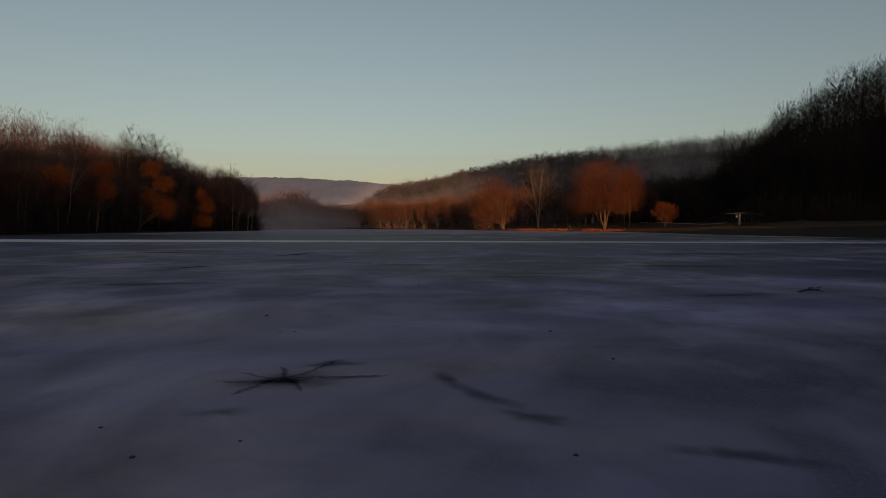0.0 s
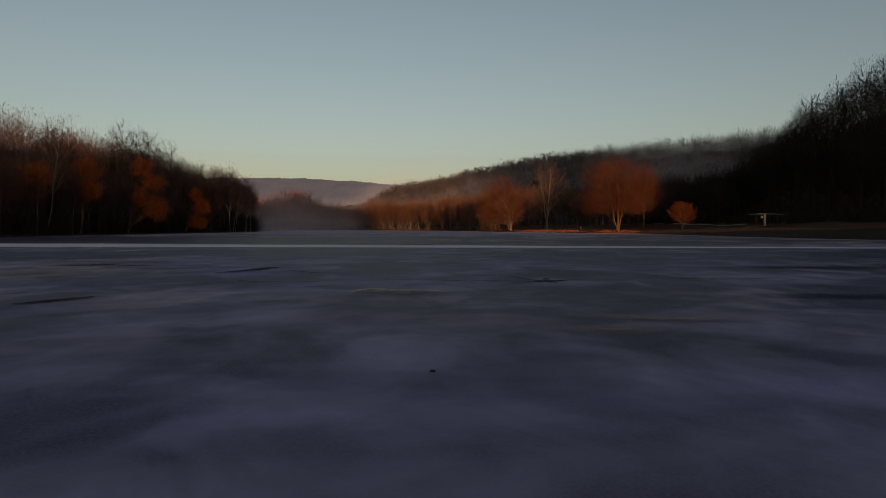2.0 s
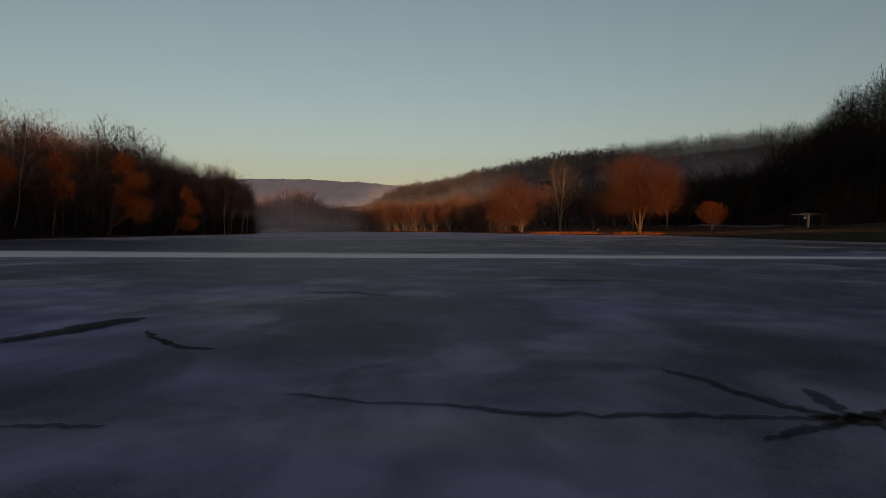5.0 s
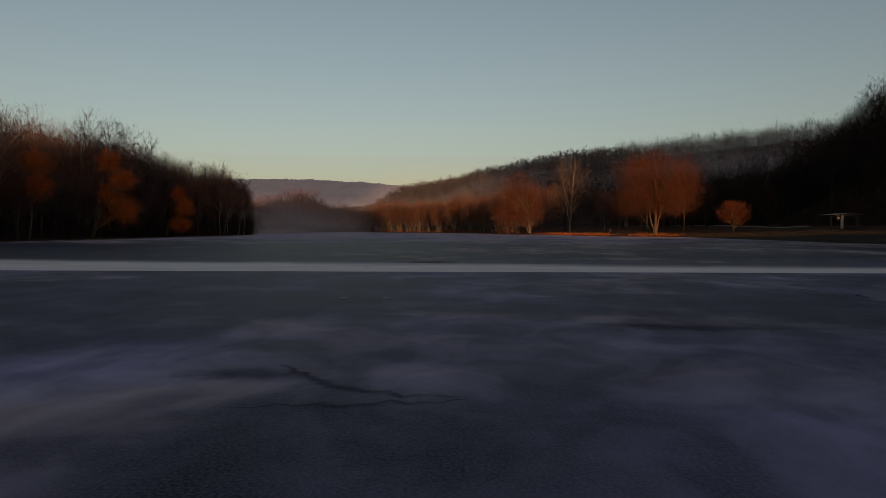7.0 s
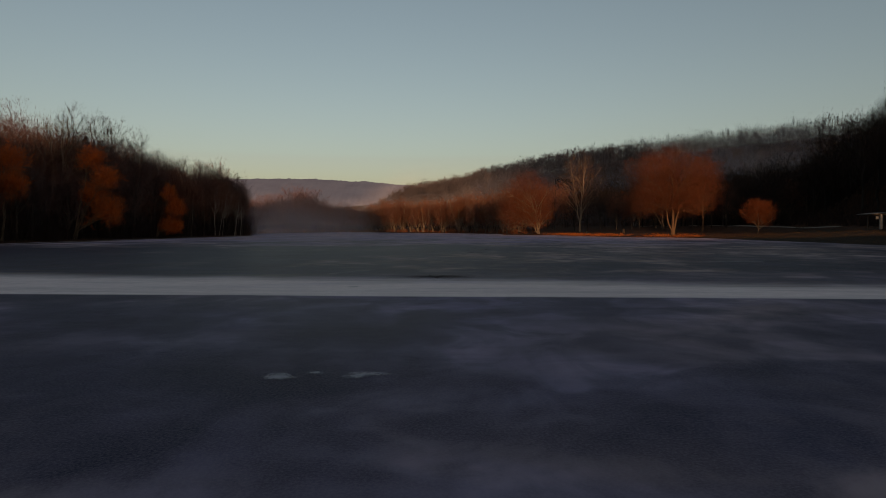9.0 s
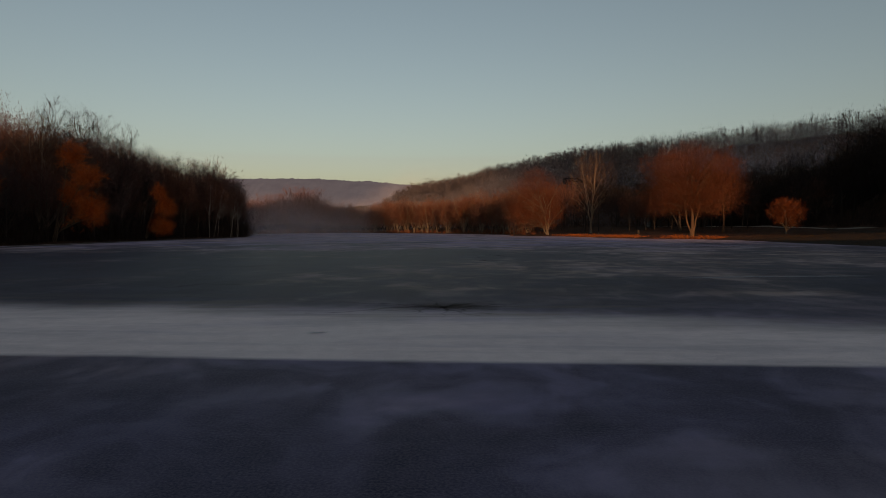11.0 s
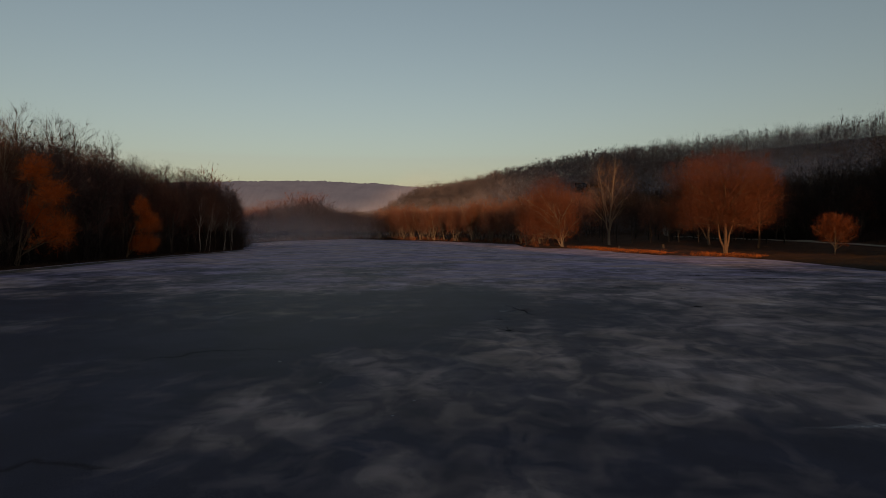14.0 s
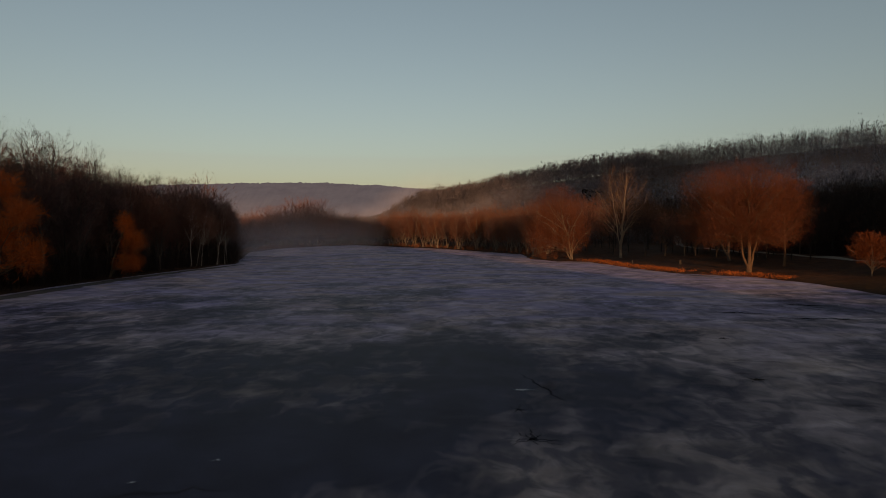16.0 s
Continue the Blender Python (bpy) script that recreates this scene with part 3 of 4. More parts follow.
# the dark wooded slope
slope_protos = [make_tree("bare_tree", BARK_SHADE, TWIG_SHADE, "bare dark-brown tree on the shaded wooded slope", group="trees on the shaded slope",
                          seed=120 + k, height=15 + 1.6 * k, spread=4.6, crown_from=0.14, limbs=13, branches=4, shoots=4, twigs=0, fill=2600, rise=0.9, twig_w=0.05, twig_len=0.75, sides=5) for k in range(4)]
slope = Grove(slope_protos, 6)
for px, py in scatter(76, 94, 90, 182, 5.6, 12, lambda x, y, d: x > 80 + 0.05 * (150 - y)):
    slope.plant(px, py)

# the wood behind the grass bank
wood_protos = [make_tree("bare_tree", BARK_SHADE if k else BARK, TWIG_SHADE, "bare brown tree in the wood behind the grassy bank", group="trees behind the grassy bank",
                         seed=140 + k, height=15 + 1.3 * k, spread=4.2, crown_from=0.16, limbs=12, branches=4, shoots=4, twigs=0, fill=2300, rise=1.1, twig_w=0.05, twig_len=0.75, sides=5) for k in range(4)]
behind = Grove(wood_protos, 7)


def in_wood(x, y):
    return x > 78 - 0.30 * (y - 180) and x - ridge_x(y) < -32


for px, py in scatter(40, 130, 182, 214, 6.4, 13, lambda x, y, d: d > 9 and in_wood(x, y)):
    behind.plant(px, py)

# low dark trees between the poplar and the lindens
young_protos = [make_tree("young_tree", BARK_SHADE if k else BARK, TWIG_SHADE if k else TWIG_DUSK, "slender dark bare tree standing on the leaf litter behind the shore", group="slender trees behind the shore",
                          seed=160 + k, height=11 + 1.5 * k, spread=3.8, crown_from=0.14, limbs=16, branches=5, shoots=4, twigs=1, fill=2600, rise=0.9, twig_w=0.036, twig_len=0.7, radius=0.14, sides=6) for k in range(3)]
young = Grove(young_protos, 19)
for px, py in ((43.5, 213), (47.3, 209.5), (50.5, 222), (54.5, 214.5), (56.8, 206.5), (61.5, 211), (60.5, 197), (48.2, 226), (57.0, 224), (42.0, 222), (64.0, 203), (38.5, 224)):
    young.plant(px, py)
for px, py in scatter(50, 80, 177, 216, 5.6, 17, lambda x, y, d: d > 8 and abs(x - np.interp(y, [173, 188, 206, 226], [69, 67, 66, 64])) > 1.8
                      and min(math.hypot(x - 52.4, y - 185.5), math.hypot(x - 56.6, y - 173.0)) > 3.5 and x > 55 - 0.5 * (y - 190)):
    young.plant(px, py, 0.95)

# reddish trees along the far shore
far_protos = [make_tree("bare_tree", BARK_PALE, TWIG_RED if k % 2 else TWIG_DUSK, "bare reddish tree with pale leaning trunks on the far shore", group="trees on the far shore",
                        seed=180 + k, height=13.5 + 1.2 * k, spread=5.0, crown_from=0.06, stems=5 if k % 2 else 3, fork=0.30, limbs=22, branches=4, shoots=4, twigs=0, fill=3400, rise=0.75, twig_w=0.055, twig_len=0.9,
                        radius=0.17, thick=1.3) for k in range(4)]
far = Grove(far_protos, 8)
for px, py in scatter(-75, 40, 226, 420, 6.0, 14, lambda x, y, d: 1.0 < d < 9 and x > -60 and y > 232):
    far.plant(px, py)

# misty trees at the head of the lake
bay_protos = [make_tree("bare_tree", BARK, TWIG_MAUVE, "bare grey-brown tree at the misty head of the lake", group="trees at the head of the lake",
                        seed=200 + k, height=11.5 + 1.8 * k, spread=4.4, crown_from=0.08, limbs=12, branches=3, shoots=3, twigs=0, fill=1500, twig_w=0.08, twig_len=1.0, sides=5) for k in range(3)]
bay = Grove(bay_protos, 9)
for px, py in scatter(-130, -55, 238, 420, 7.0, 15, lambda x, y, d: 1.0 < d < 10 and x < -56):
    bay.plant(px, py)


# single trees that stand out
def lone(name, x, y, turn=0.0, bark=BARK, twig=TWIG_SHADE, label="", scale=1.0, **shape):
    return stand(make_tree(name, bark, twig, label, **shape), x, y, turn, scale, True)


lone("linden_tree", 48.4, 168.8, 20, BARK_WARM, TWIG_RUST, "large bare tree with a broad rounded rust-red crown on the bank", seed=201, height=20.8, lobes=[(0.0, 0.0, 12.4, 7.7, 8.4), (-2.4, 1.0, 7.4, 6.6, 5.2), (2.2, -0.6, 7.0, 6.0, 5.0)],
     limbs=40, branches=7, shoots=5, twigs=2, fill=27000, rise=0.85, clear=0.26, radius=0.36, twig_w=0.036, twig_len=0.75, under=-0.8)
lone("linden_tree", 56.6, 173.0, 80, BARK_WARM, TWIG_RUST, "bare tree with an upright rust-red crown beside the large one", seed=202, height=18.6, spread=4.8, crown_from=0.06, limbs=26, branches=6, shoots=5, twigs=2, fill=10500,
     rise=0.9, clear=0.24, radius=0.23, twig_w=0.036, twig_len=0.75, under=-0.8)
lone("linden_tree", 52.4, 185.5, 0, BARK, TWIG_RUST, "bare reddish-brown tree leaning out behind the large one", seed=203, height=19.5, lobes=[(-3.2, 0.0, 11.6, 7.2, 7.9), (-4.6, 0.5, 6.6, 6.0, 4.8)], limbs=32, branches=6, shoots=5, twigs=2, fill=19000,
     rise=0.85, clear=0.26, radius=0.28, twig_w=0.038, twig_len=0.75, under=-0.7)
lone("shore_willow", 26.6, 218.0, 0, BARK_PALE, TWIG_RUST, "many-stemmed bare willow with a wide rust-brown crown at the ice edge", seed=204, height=19.8, lobes=[(-3.6, 0.0, 12.2, 7.6, 7.6), (-6.6, -0.5, 6.4, 6.2, 5.6), (0.6, 0.6, 7.0, 5.0, 6.0), (-4.2, 0.0, 4.0, 7.8, 4.0)],
     limbs=46, branches=6, shoots=5, twigs=1, fill=21000, rise=1.3, droop=0.05, radius=0.27, twig_w=0.044, twig_len=0.9, under=-0.85)
lone("poplar_tree", 38.4, 216.0, 60, BARK_POPLAR, TWIG_TAN, "tall pale-barked bare tree with long forked upright limbs", seed=205, height=24.5, spread=7.0, crown_from=0.12, stems=3, fork=0.12, limbs=26, branches=6, shoots=4, twigs=1, fill=3400,
     rise=1.4, clear=0.22, radius=0.24, twig_w=0.034, twig_len=0.85, thick=0.8)
lone("young_oak", 59.2, 153.4, 0, BARK_PALE, LEAF_RUST, "small round tree still carrying rust-brown leaves on the grass", seed=206, height=6.9, spread=3.3, crown_from=0.12, limbs=20, branches=6, shoots=4, twigs=1, fill=6500,
     rise=0.8, radius=0.10, twig_len=0.24, twig_w=0.085, low=-0.9)

# willows with orange twigs: pale leaning trunks and separate rounded heads
willow = "leaning willow with glowing orange twigs and a pale trunk"
for x, y, seed, heads in ((-64.6, 139.5, 211, [(3.6, 0.0, 13.6, 2.3, 2.6), (6.6, -1.0, 10.2, 2.4, 2.2), (6.2, 0.5, 5.0, 2.5, 3.4), (2.6, 1.0, 7.5, 2.0, 2.6)]), (-63.6, 167.0, 212, [(3.2, 0.0, 9.3, 1.5, 2.2), (4.6, 0.0, 6.3, 2.0, 2.4), (3.4, 0.5, 2.4, 2.6, 2.2)]),
                          (-64.4, 122.5, 213, [(1.4, 0.0, 11.6, 2.7, 2.7), (2.0, -0.5, 8.0, 2.5, 2.4)]), (-64.8, 111.0, 214, [(0.2, 0.0, 9.7, 2.6, 2.4)])):
    lone("golden_willow", x, y, 0, BARK_WILLOW, TWIG_ORANGE, willow, seed=seed, height=max(h[2] + h[4] for h in heads), limbs=9 * len(heads) + 8, branches=6, shoots=5, twigs=1, fill=2200 * len(heads), low=-1.0, rise=0.9, droop=0.12, lobes=heads,
         radius=0.15, twig_w=0.030, twig_len=0.85, thick=1.0, shell=0.62)
birch = "slender birch with a pale trunk at the water's edge"
for x, y, h, ln, pale in ((-67.2, 117.5, 17.6, (0.13, 0), 1), (-69.0, 131.0, 15.0, (0.02, 0), 0), (-67.0, 104.0, 16.0, (0.03, 0), 0), (-60.0, 205.0, 12.5, (0.16, 0), 1), (-59.6, 209.0, 12.0, (0.03, 0), 1), (-59.8, 211.0, 11.0, (-0.04, 0), 1),
                          (-61.0, 196.0, 13.0, (0.22, 0), 1), (-61.2, 194.0, 14.0, (0.03, 0), 1), (-61.2, 199.0, 12.0, (0.12, 0), 1)):
    lone("birch_tree", x, y, 0, BARK_BIRCH if pale else BARK_POPLAR, TWIG_DUSK, birch, seed=300 + int(h * 3 + y), height=h, spread=2.6, crown_from=0.40, limbs=16, branches=5, shoots=4, twigs=1, fill=1500,
         rise=1.8, lean=ln, radius=0.10, twig_w=0.030, twig_len=0.8, thick=0.7)
for x, y, h, r, tan in ((-68.5, 142.0, 21.5, 4.6, 1), (-71.0, 150.0, 25.0, 4.4, 0), (-70.0, 157.0, 25.5, 4.2, 0), (-71.5, 165.0, 25.0, 4.4, 0), (-70.5, 173.0, 23.5, 4.0, 0), (-72.0, 199.0, 20.5, 3.6, 0), (-72.5, 128.0, 20.5, 3.8, 0)):
    lone("old_poplar", x, y, 0, BARK_POPLAR if tan else BARK, TWIG_TAN if tan else TWIG_SHADE, "tall bare tree with open upright limbs above the wooded bank", seed=330 + int(y), height=h, spread=r, crown_from=0.42, limbs=24, branches=6, shoots=4, twigs=1, fill=2200,
         rise=1.6, radius=0.24, twig_w=0.028, twig_len=0.9, stems=2, fork=0.05, thick=0.9, wild=0.32)


# ---------------------------------------------------------------- woods too thick to count
def thick_wood(name, places, height, seed, label, twig=TWIG_SHADE, twig_w=0.05, low=0.06, sizes=None, spread=0.24, shoot=0.8, limbs=6, fill=700, sink=0.2):
    """Many small bare trees in one mesh: trunks with a few limbs, and crowns of fine shoots."""
    rng = np.random.RandomState(seed)
    kinds = [tree_meshes(seed=seed + k, height=height * (0.92 + 0.04 * k), spread=height * spread, crown_from=low, limbs=limbs, branches=3, shoots=3, twigs=0, fill=fill, rise=1.0, shell=0.38,
                         twig_len=shoot, twig_w=twig_w, radius=height * 0.008, sides=4) for k in range(5)]
    ground = land(np.array([p[0] for p in places]), np.array([p[1] for p in places]))
    v, f, tris, start = [], [], [], 0
    for (px, py), pz in zip(places, ground):
        kv, kf, kt = kinds[rng.randint(5)]
        s, a = rng.uniform(0.94, 1.06) * (sizes(px, py) if sizes else 1), rng.uniform(0, 6.28)
        rot = np.array([[math.cos(a), -math.sin(a), 0], [math.sin(a), math.cos(a), 0], [0, 0, 1]]) * s
        at = np.array([px, py, pz - sink])
        tris.append(kt @ rot.T + at)
        v.append(np.array(kv) @ rot.T + at)
        f += [tuple(i + start for i in face) for face in kf]
        start += len(kv)
    root = tagged(new(name), label, "woods", kind="stuff")
    link_mesh("trunks", np.concatenate(v).tolist(), f, BARK_SHADE, root)
    tri_mesh("crowns", np.concatenate(tris), twig, root)
    return root


def on_ridge(x, y, d):
    off = x - ridge_x(y)
    return -52 < off < 30 and d > 12 and not (in_wood(x, y) and y < 262)


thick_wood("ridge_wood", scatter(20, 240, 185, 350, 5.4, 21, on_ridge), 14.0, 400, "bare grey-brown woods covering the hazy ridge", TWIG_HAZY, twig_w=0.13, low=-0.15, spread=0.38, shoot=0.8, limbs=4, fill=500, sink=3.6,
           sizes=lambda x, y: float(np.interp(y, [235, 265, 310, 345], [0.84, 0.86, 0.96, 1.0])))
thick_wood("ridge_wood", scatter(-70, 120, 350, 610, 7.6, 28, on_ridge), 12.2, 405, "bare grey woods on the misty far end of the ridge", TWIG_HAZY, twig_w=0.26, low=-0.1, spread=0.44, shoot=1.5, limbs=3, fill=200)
thick_wood("bank_wood", scatter(-170, -55, 78, 245, 5.4, 22, lambda x, y, d: 11 <= d < 32 and x < -50), 15.4, 420, "bare brown woods rising behind the wooded bank", TWIG_MAUVE, twig_w=0.062, low=0.0, spread=0.34, shoot=0.72,
           sizes=lambda x, y: bank_scale(x, y, 20.0), limbs=6, fill=2900)
thick_wood("bank_wood", scatter(-100, -55, 84, 232, 4.6, 29, lambda x, y, d: 5 <= d < 12 and x < -50), 14.0, 425, "dense bare reddish-brown wood on the bank", TWIG_DUSK, twig_w=0.05, low=0.0, spread=0.30, shoot=0.75,
           sizes=lambda x, y: bank_scale(x, y, 12.0), limbs=8, fill=1500)
thick_wood("slope_wood", scatter(92, 138, 70, 196, 6.4, 23, lambda x, y, d: x >= 93), 15.2, 440, "dark bare woods high on the shaded slope", TWIG_SHADE, twig_w=0.075, spread=0.33, shoot=0.85, limbs=7, fill=1100)
thick_wood("back_wood", scatter(40, 150, 214, 264, 6.6, 26, lambda x, y, d: d > 9 and in_wood(x, y)), 17.0, 500, "bare brown woods behind the grassy bank", TWIG_SHADE, twig_w=0.11, spread=0.31, shoot=0.9, limbs=6, fill=800)
thick_wood("shore_wood", scatter(-130, 60, 226, 430, 6.4, 27, lambda x, y, d: 9 <= d < 26 and y > 236 and not in_wood(x, y)), 16.5, 520, "bare reddish woods behind the far shore", TWIG_DUSK, twig_w=0.12, low=0.08, spread=0.36, shoot=1.1, limbs=5, fill=520,
           sizes=lambda x, y: (0.92 + 0.20 * float(wavy(x, y, 30.0, 9))) * (1.0 + 0.55 * math.exp(-((x + 70.0 + 0.10 * (y - 250.0)) / 14.0) ** 2)))
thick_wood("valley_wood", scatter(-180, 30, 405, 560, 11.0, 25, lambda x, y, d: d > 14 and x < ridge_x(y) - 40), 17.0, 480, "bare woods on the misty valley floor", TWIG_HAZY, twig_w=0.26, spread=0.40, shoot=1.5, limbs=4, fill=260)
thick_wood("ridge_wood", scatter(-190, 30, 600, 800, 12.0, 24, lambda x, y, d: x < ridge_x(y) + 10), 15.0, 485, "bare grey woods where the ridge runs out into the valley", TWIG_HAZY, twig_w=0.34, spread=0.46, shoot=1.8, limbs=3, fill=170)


def thicket(name, places, low, high, seed, label, material, blades=70, width=0.03, stuff="shrubs", loose=None):
    """Low twiggy growth: each clump a fan of thin stems with side shoots."""
    rng = np.random.RandomState(seed)
    tris = []
    ground = land(np.array([p[0] for p in places]), np.array([p[1] for p in places]))
    for (px, py), pz in zip(places, ground):
        h = rng.uniform(low, high)
        base = np.array([px, py, pz - 0.05]) + np.c_[rng.normal(0, loose or 0.22 * h, (blades, 2)), np.zeros(blades)]
        way = unit(rng.normal(0, 0.42, (blades, 3)) * (1, 1, 0.2) + (0, 0, 1))
        ln = h * rng.uniform(0.5, 1.1, blades)
        tris.append(twig_mesh(base, way, ln, width, rng))
        q = base + way * (ln * rng.uniform(0.3, 0.8, blades))[:, None]
        tris.append(twig_mesh(q, unit(way + rng.normal(0, 0.5, (blades, 3))), ln * 0.45, width * 0.8, rng))
    return tagged(tri_mesh(name, np.concatenate(tris), material), label, stuff, kind="stuff")


# Shrubs in the darkest twigs, their colour deepening the shade at the bank's foot.
thicket("bank_undergrowth", scatter(-84, -54, 84, 236, 2.6, 31, lambda x, y, d: 0.4 < d < 9 and x < -50), 2.2, 7.5, 600, "tangled brown shrubs along the wooded bank", TWIG_SHADE, 74, 0.05)
thicket("far_undergrowth", scatter(-100, 34, 222, 400, 3.0, 32, lambda x, y, d: 0.3 < d < 6), 0.6, 2.4, 610, "reddish shrubs and reeds along the far shore", TWIG_RED, 36, 0.06)
# Dark shrubs added to imitate the black shade below the slope's trees.
thicket("slope_undergrowth", scatter(66, 92, 100, 215, 2.4, 33, lambda x, y, d: (x > 75 or (y > 184 and x > 70.5)) and d > 12), 1.2, 4.2, 620, "dark shrubs under the trees of the slope", TWIG_SHADE, 44, 0.05)


# ---------------------------------------------------------------- mist
def mist_bank(line, height, depth, strength, seed, tail=0.6, base_share=0.12, fade=0.4):
    """A low drifting bank of mist along a line: soft, waving curtains one behind another."""
    rng = np.random.RandomState(seed)
    verts, faces, cover = [], [], []
    line = np.array(line, float)
    n, rows = 60, 12
    t = np.linspace(0, len(line) - 1, n)
    xs, ys = np.interp(t, range(len(line)), line[:, 0]), np.interp(t, range(len(line)), line[:, 1])
    for layer in range(3):
        start = len(verts)
        off = depth * (layer - 1) + 0.2 * depth * np.sin(t * 2.1 + rng.uniform(0, 6))
        top = height * (0.75 + 0.25 * np.sin(t * 1.7 + rng.uniform(0, 6)))
        base = np.clip(land(xs, ys + off), 0, None)
        ends = smoothstep(0, 0.35, t / t[-1]) * (1 - smoothstep(tail, 1.0, t / t[-1]))
        for r in range(rows):
            u = r / (rows - 1)
            for k in range(n):
                verts.append((xs[k], ys[k] + off[k], base[k] + u * top[k] + 0.02))
                cover.append(strength * ends[k] * (base_share + (1 - base_share) * math.sin(math.pi * u ** 0.8)) * (1 - u) ** fade)
        faces += [(start + r * n + k, start + r * n + k + 1, start + (r + 1) * n + k + 1, start + (r + 1) * n + k) for r in range(rows - 1) for k in range(n - 1)]
    ob = tagged(link_mesh("mist", verts, faces, MIST, smooth=True), "thin grey morning mist lying over the head of the lake", "mist", kind="stuff")
    attr = ob.data.attributes.new("cover", "FLOAT", "POINT")
    attr.data.foreach_set("value", cover)
    return ob


mist_bank([(-150, 236), (-95, 240), (-66, 250), (-50, 262), (-24, 282)], 20.0, 6.0, 0.31, 1, 0.5, 0.7, 0.9)
mist_bank([(-160, 330), (-90, 345), (-40, 372), (10, 330), (50, 275)], 24.0, 8.0, 0.07, 2)
mist_bank([(-150, 470), (-60, 455), (15, 400), (50, 330), (82, 280)], 24.0, 6.0, 0.12, 3, 0.7, 0.6, 0.5)
mist_bank([(50, 330), (82, 280), (104, 246), (130, 216), (165, 192), (230, 170), (330, 140)], 18.5, 5.0, 0.32, 5, 0.62, 0.8, 0.5)
mist_bank([(-420, 700), (-150, 690), (60, 660)], 50.0, 30.0, 0.10, 4)


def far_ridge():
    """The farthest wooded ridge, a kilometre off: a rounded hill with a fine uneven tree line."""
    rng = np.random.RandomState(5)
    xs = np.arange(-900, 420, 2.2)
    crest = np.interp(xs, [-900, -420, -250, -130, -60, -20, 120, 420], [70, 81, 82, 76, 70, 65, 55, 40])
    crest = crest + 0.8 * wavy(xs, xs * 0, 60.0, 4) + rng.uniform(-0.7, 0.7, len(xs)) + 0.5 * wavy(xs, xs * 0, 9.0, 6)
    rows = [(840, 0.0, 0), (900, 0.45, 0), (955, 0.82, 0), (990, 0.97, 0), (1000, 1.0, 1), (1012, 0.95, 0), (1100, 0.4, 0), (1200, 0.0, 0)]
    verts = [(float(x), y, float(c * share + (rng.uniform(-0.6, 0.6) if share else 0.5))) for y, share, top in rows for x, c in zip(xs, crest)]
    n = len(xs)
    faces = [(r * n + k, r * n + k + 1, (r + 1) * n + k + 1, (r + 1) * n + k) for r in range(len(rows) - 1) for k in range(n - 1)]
    return tagged(link_mesh("backdrop", verts, faces, GLOW_RIDGE, smooth=True), "distant blue-grey wooded ridge in the haze", "ridge", kind="structure")


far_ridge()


# ---------------------------------------------------------------- marks in the ice
lake = bpy.data.objects["lake_ice"]
LAYER = [0.003]


def soft_mesh(name, verts, faces, cover, material, label):
    ob = link_mesh(name, verts, faces, material, lake, label)
    attr = ob.data.attributes.new("cover", "FLOAT", "POINT")
    attr.data.foreach_set("value", cover)
    return ob


def ribbon(verts, faces, cover, pts, widths, z, firm=0.55):
    """A strip along pts, solid in the middle and thin at its rims and ends."""
    pts = np.asarray(pts, float)
    start = len(verts)
    for k, (p, w) in enumerate(zip(pts, widths)):
        way = unit(pts[min(k + 1, len(pts) - 1)] - pts[max(k - 1, 0)])
        side = np.array([-way[1], way[0]])
        end = 0.35 if k in (0, len(pts) - 1) else 1.0
        for s, c in ((-1, 0.0), (-firm, end), (firm, end), (1, 0.0)):
            verts.append((p[0] + side[0] * s * w, p[1] + side[1] * s * w, z))
            cover.append(c)
    for k in range(len(pts) - 1):
        for s in range(3):
            i = start + 4 * k + s
            faces.append((i, i + 1, i + 5, i + 4))


def fan(verts, faces, cover, cx, cy, rx, ry, turn, rng, z, count=22, ragged=0.3, core=0.62):
    start = len(verts)
    verts.append((cx, cy, z))
    cover.append(1.0)
    phase = rng.uniform(0, 6.28, 3)
    for ring, c in ((0.5, core), (1.0, 0.0)):
        for k in range(count):
            a = 2 * math.pi * k / count
            r = ring * (1 + ragged * (0.5 * math.sin(2 * a + phase[0]) + 0.35 * math.sin(3 * a + phase[1]) + 0.3 * math.sin(7 * a + phase[2])))
            u, v = rx * r * math.cos(a), ry * r * math.sin(a)
            verts.append((cx + u * math.cos(turn) - v * math.sin(turn), cy + u * math.sin(turn) + v * math.cos(turn), z))
            cover.append(c)
    for k in range(count):
        a, b = start + 1 + k, start + 1 + (k + 1) % count
        faces.append((start, a, b))
        faces.append((a, a + count, b + count, b))


def level():
    LAYER[0] += 0.00025
    return LAYER[0]


def crooked(a, b, rng, n=7, sway=0.06):
    a, b = np.asarray(a, float), np.asarray(b, float)
    side = np.array([-(b - a)[1], (b - a)[0]])
    out = [a + (b - a) * u + side * rng.normal(0, sway) * math.sin(math.pi * u) for u in np.linspace(0, 1, n)]
    return np.array(out)


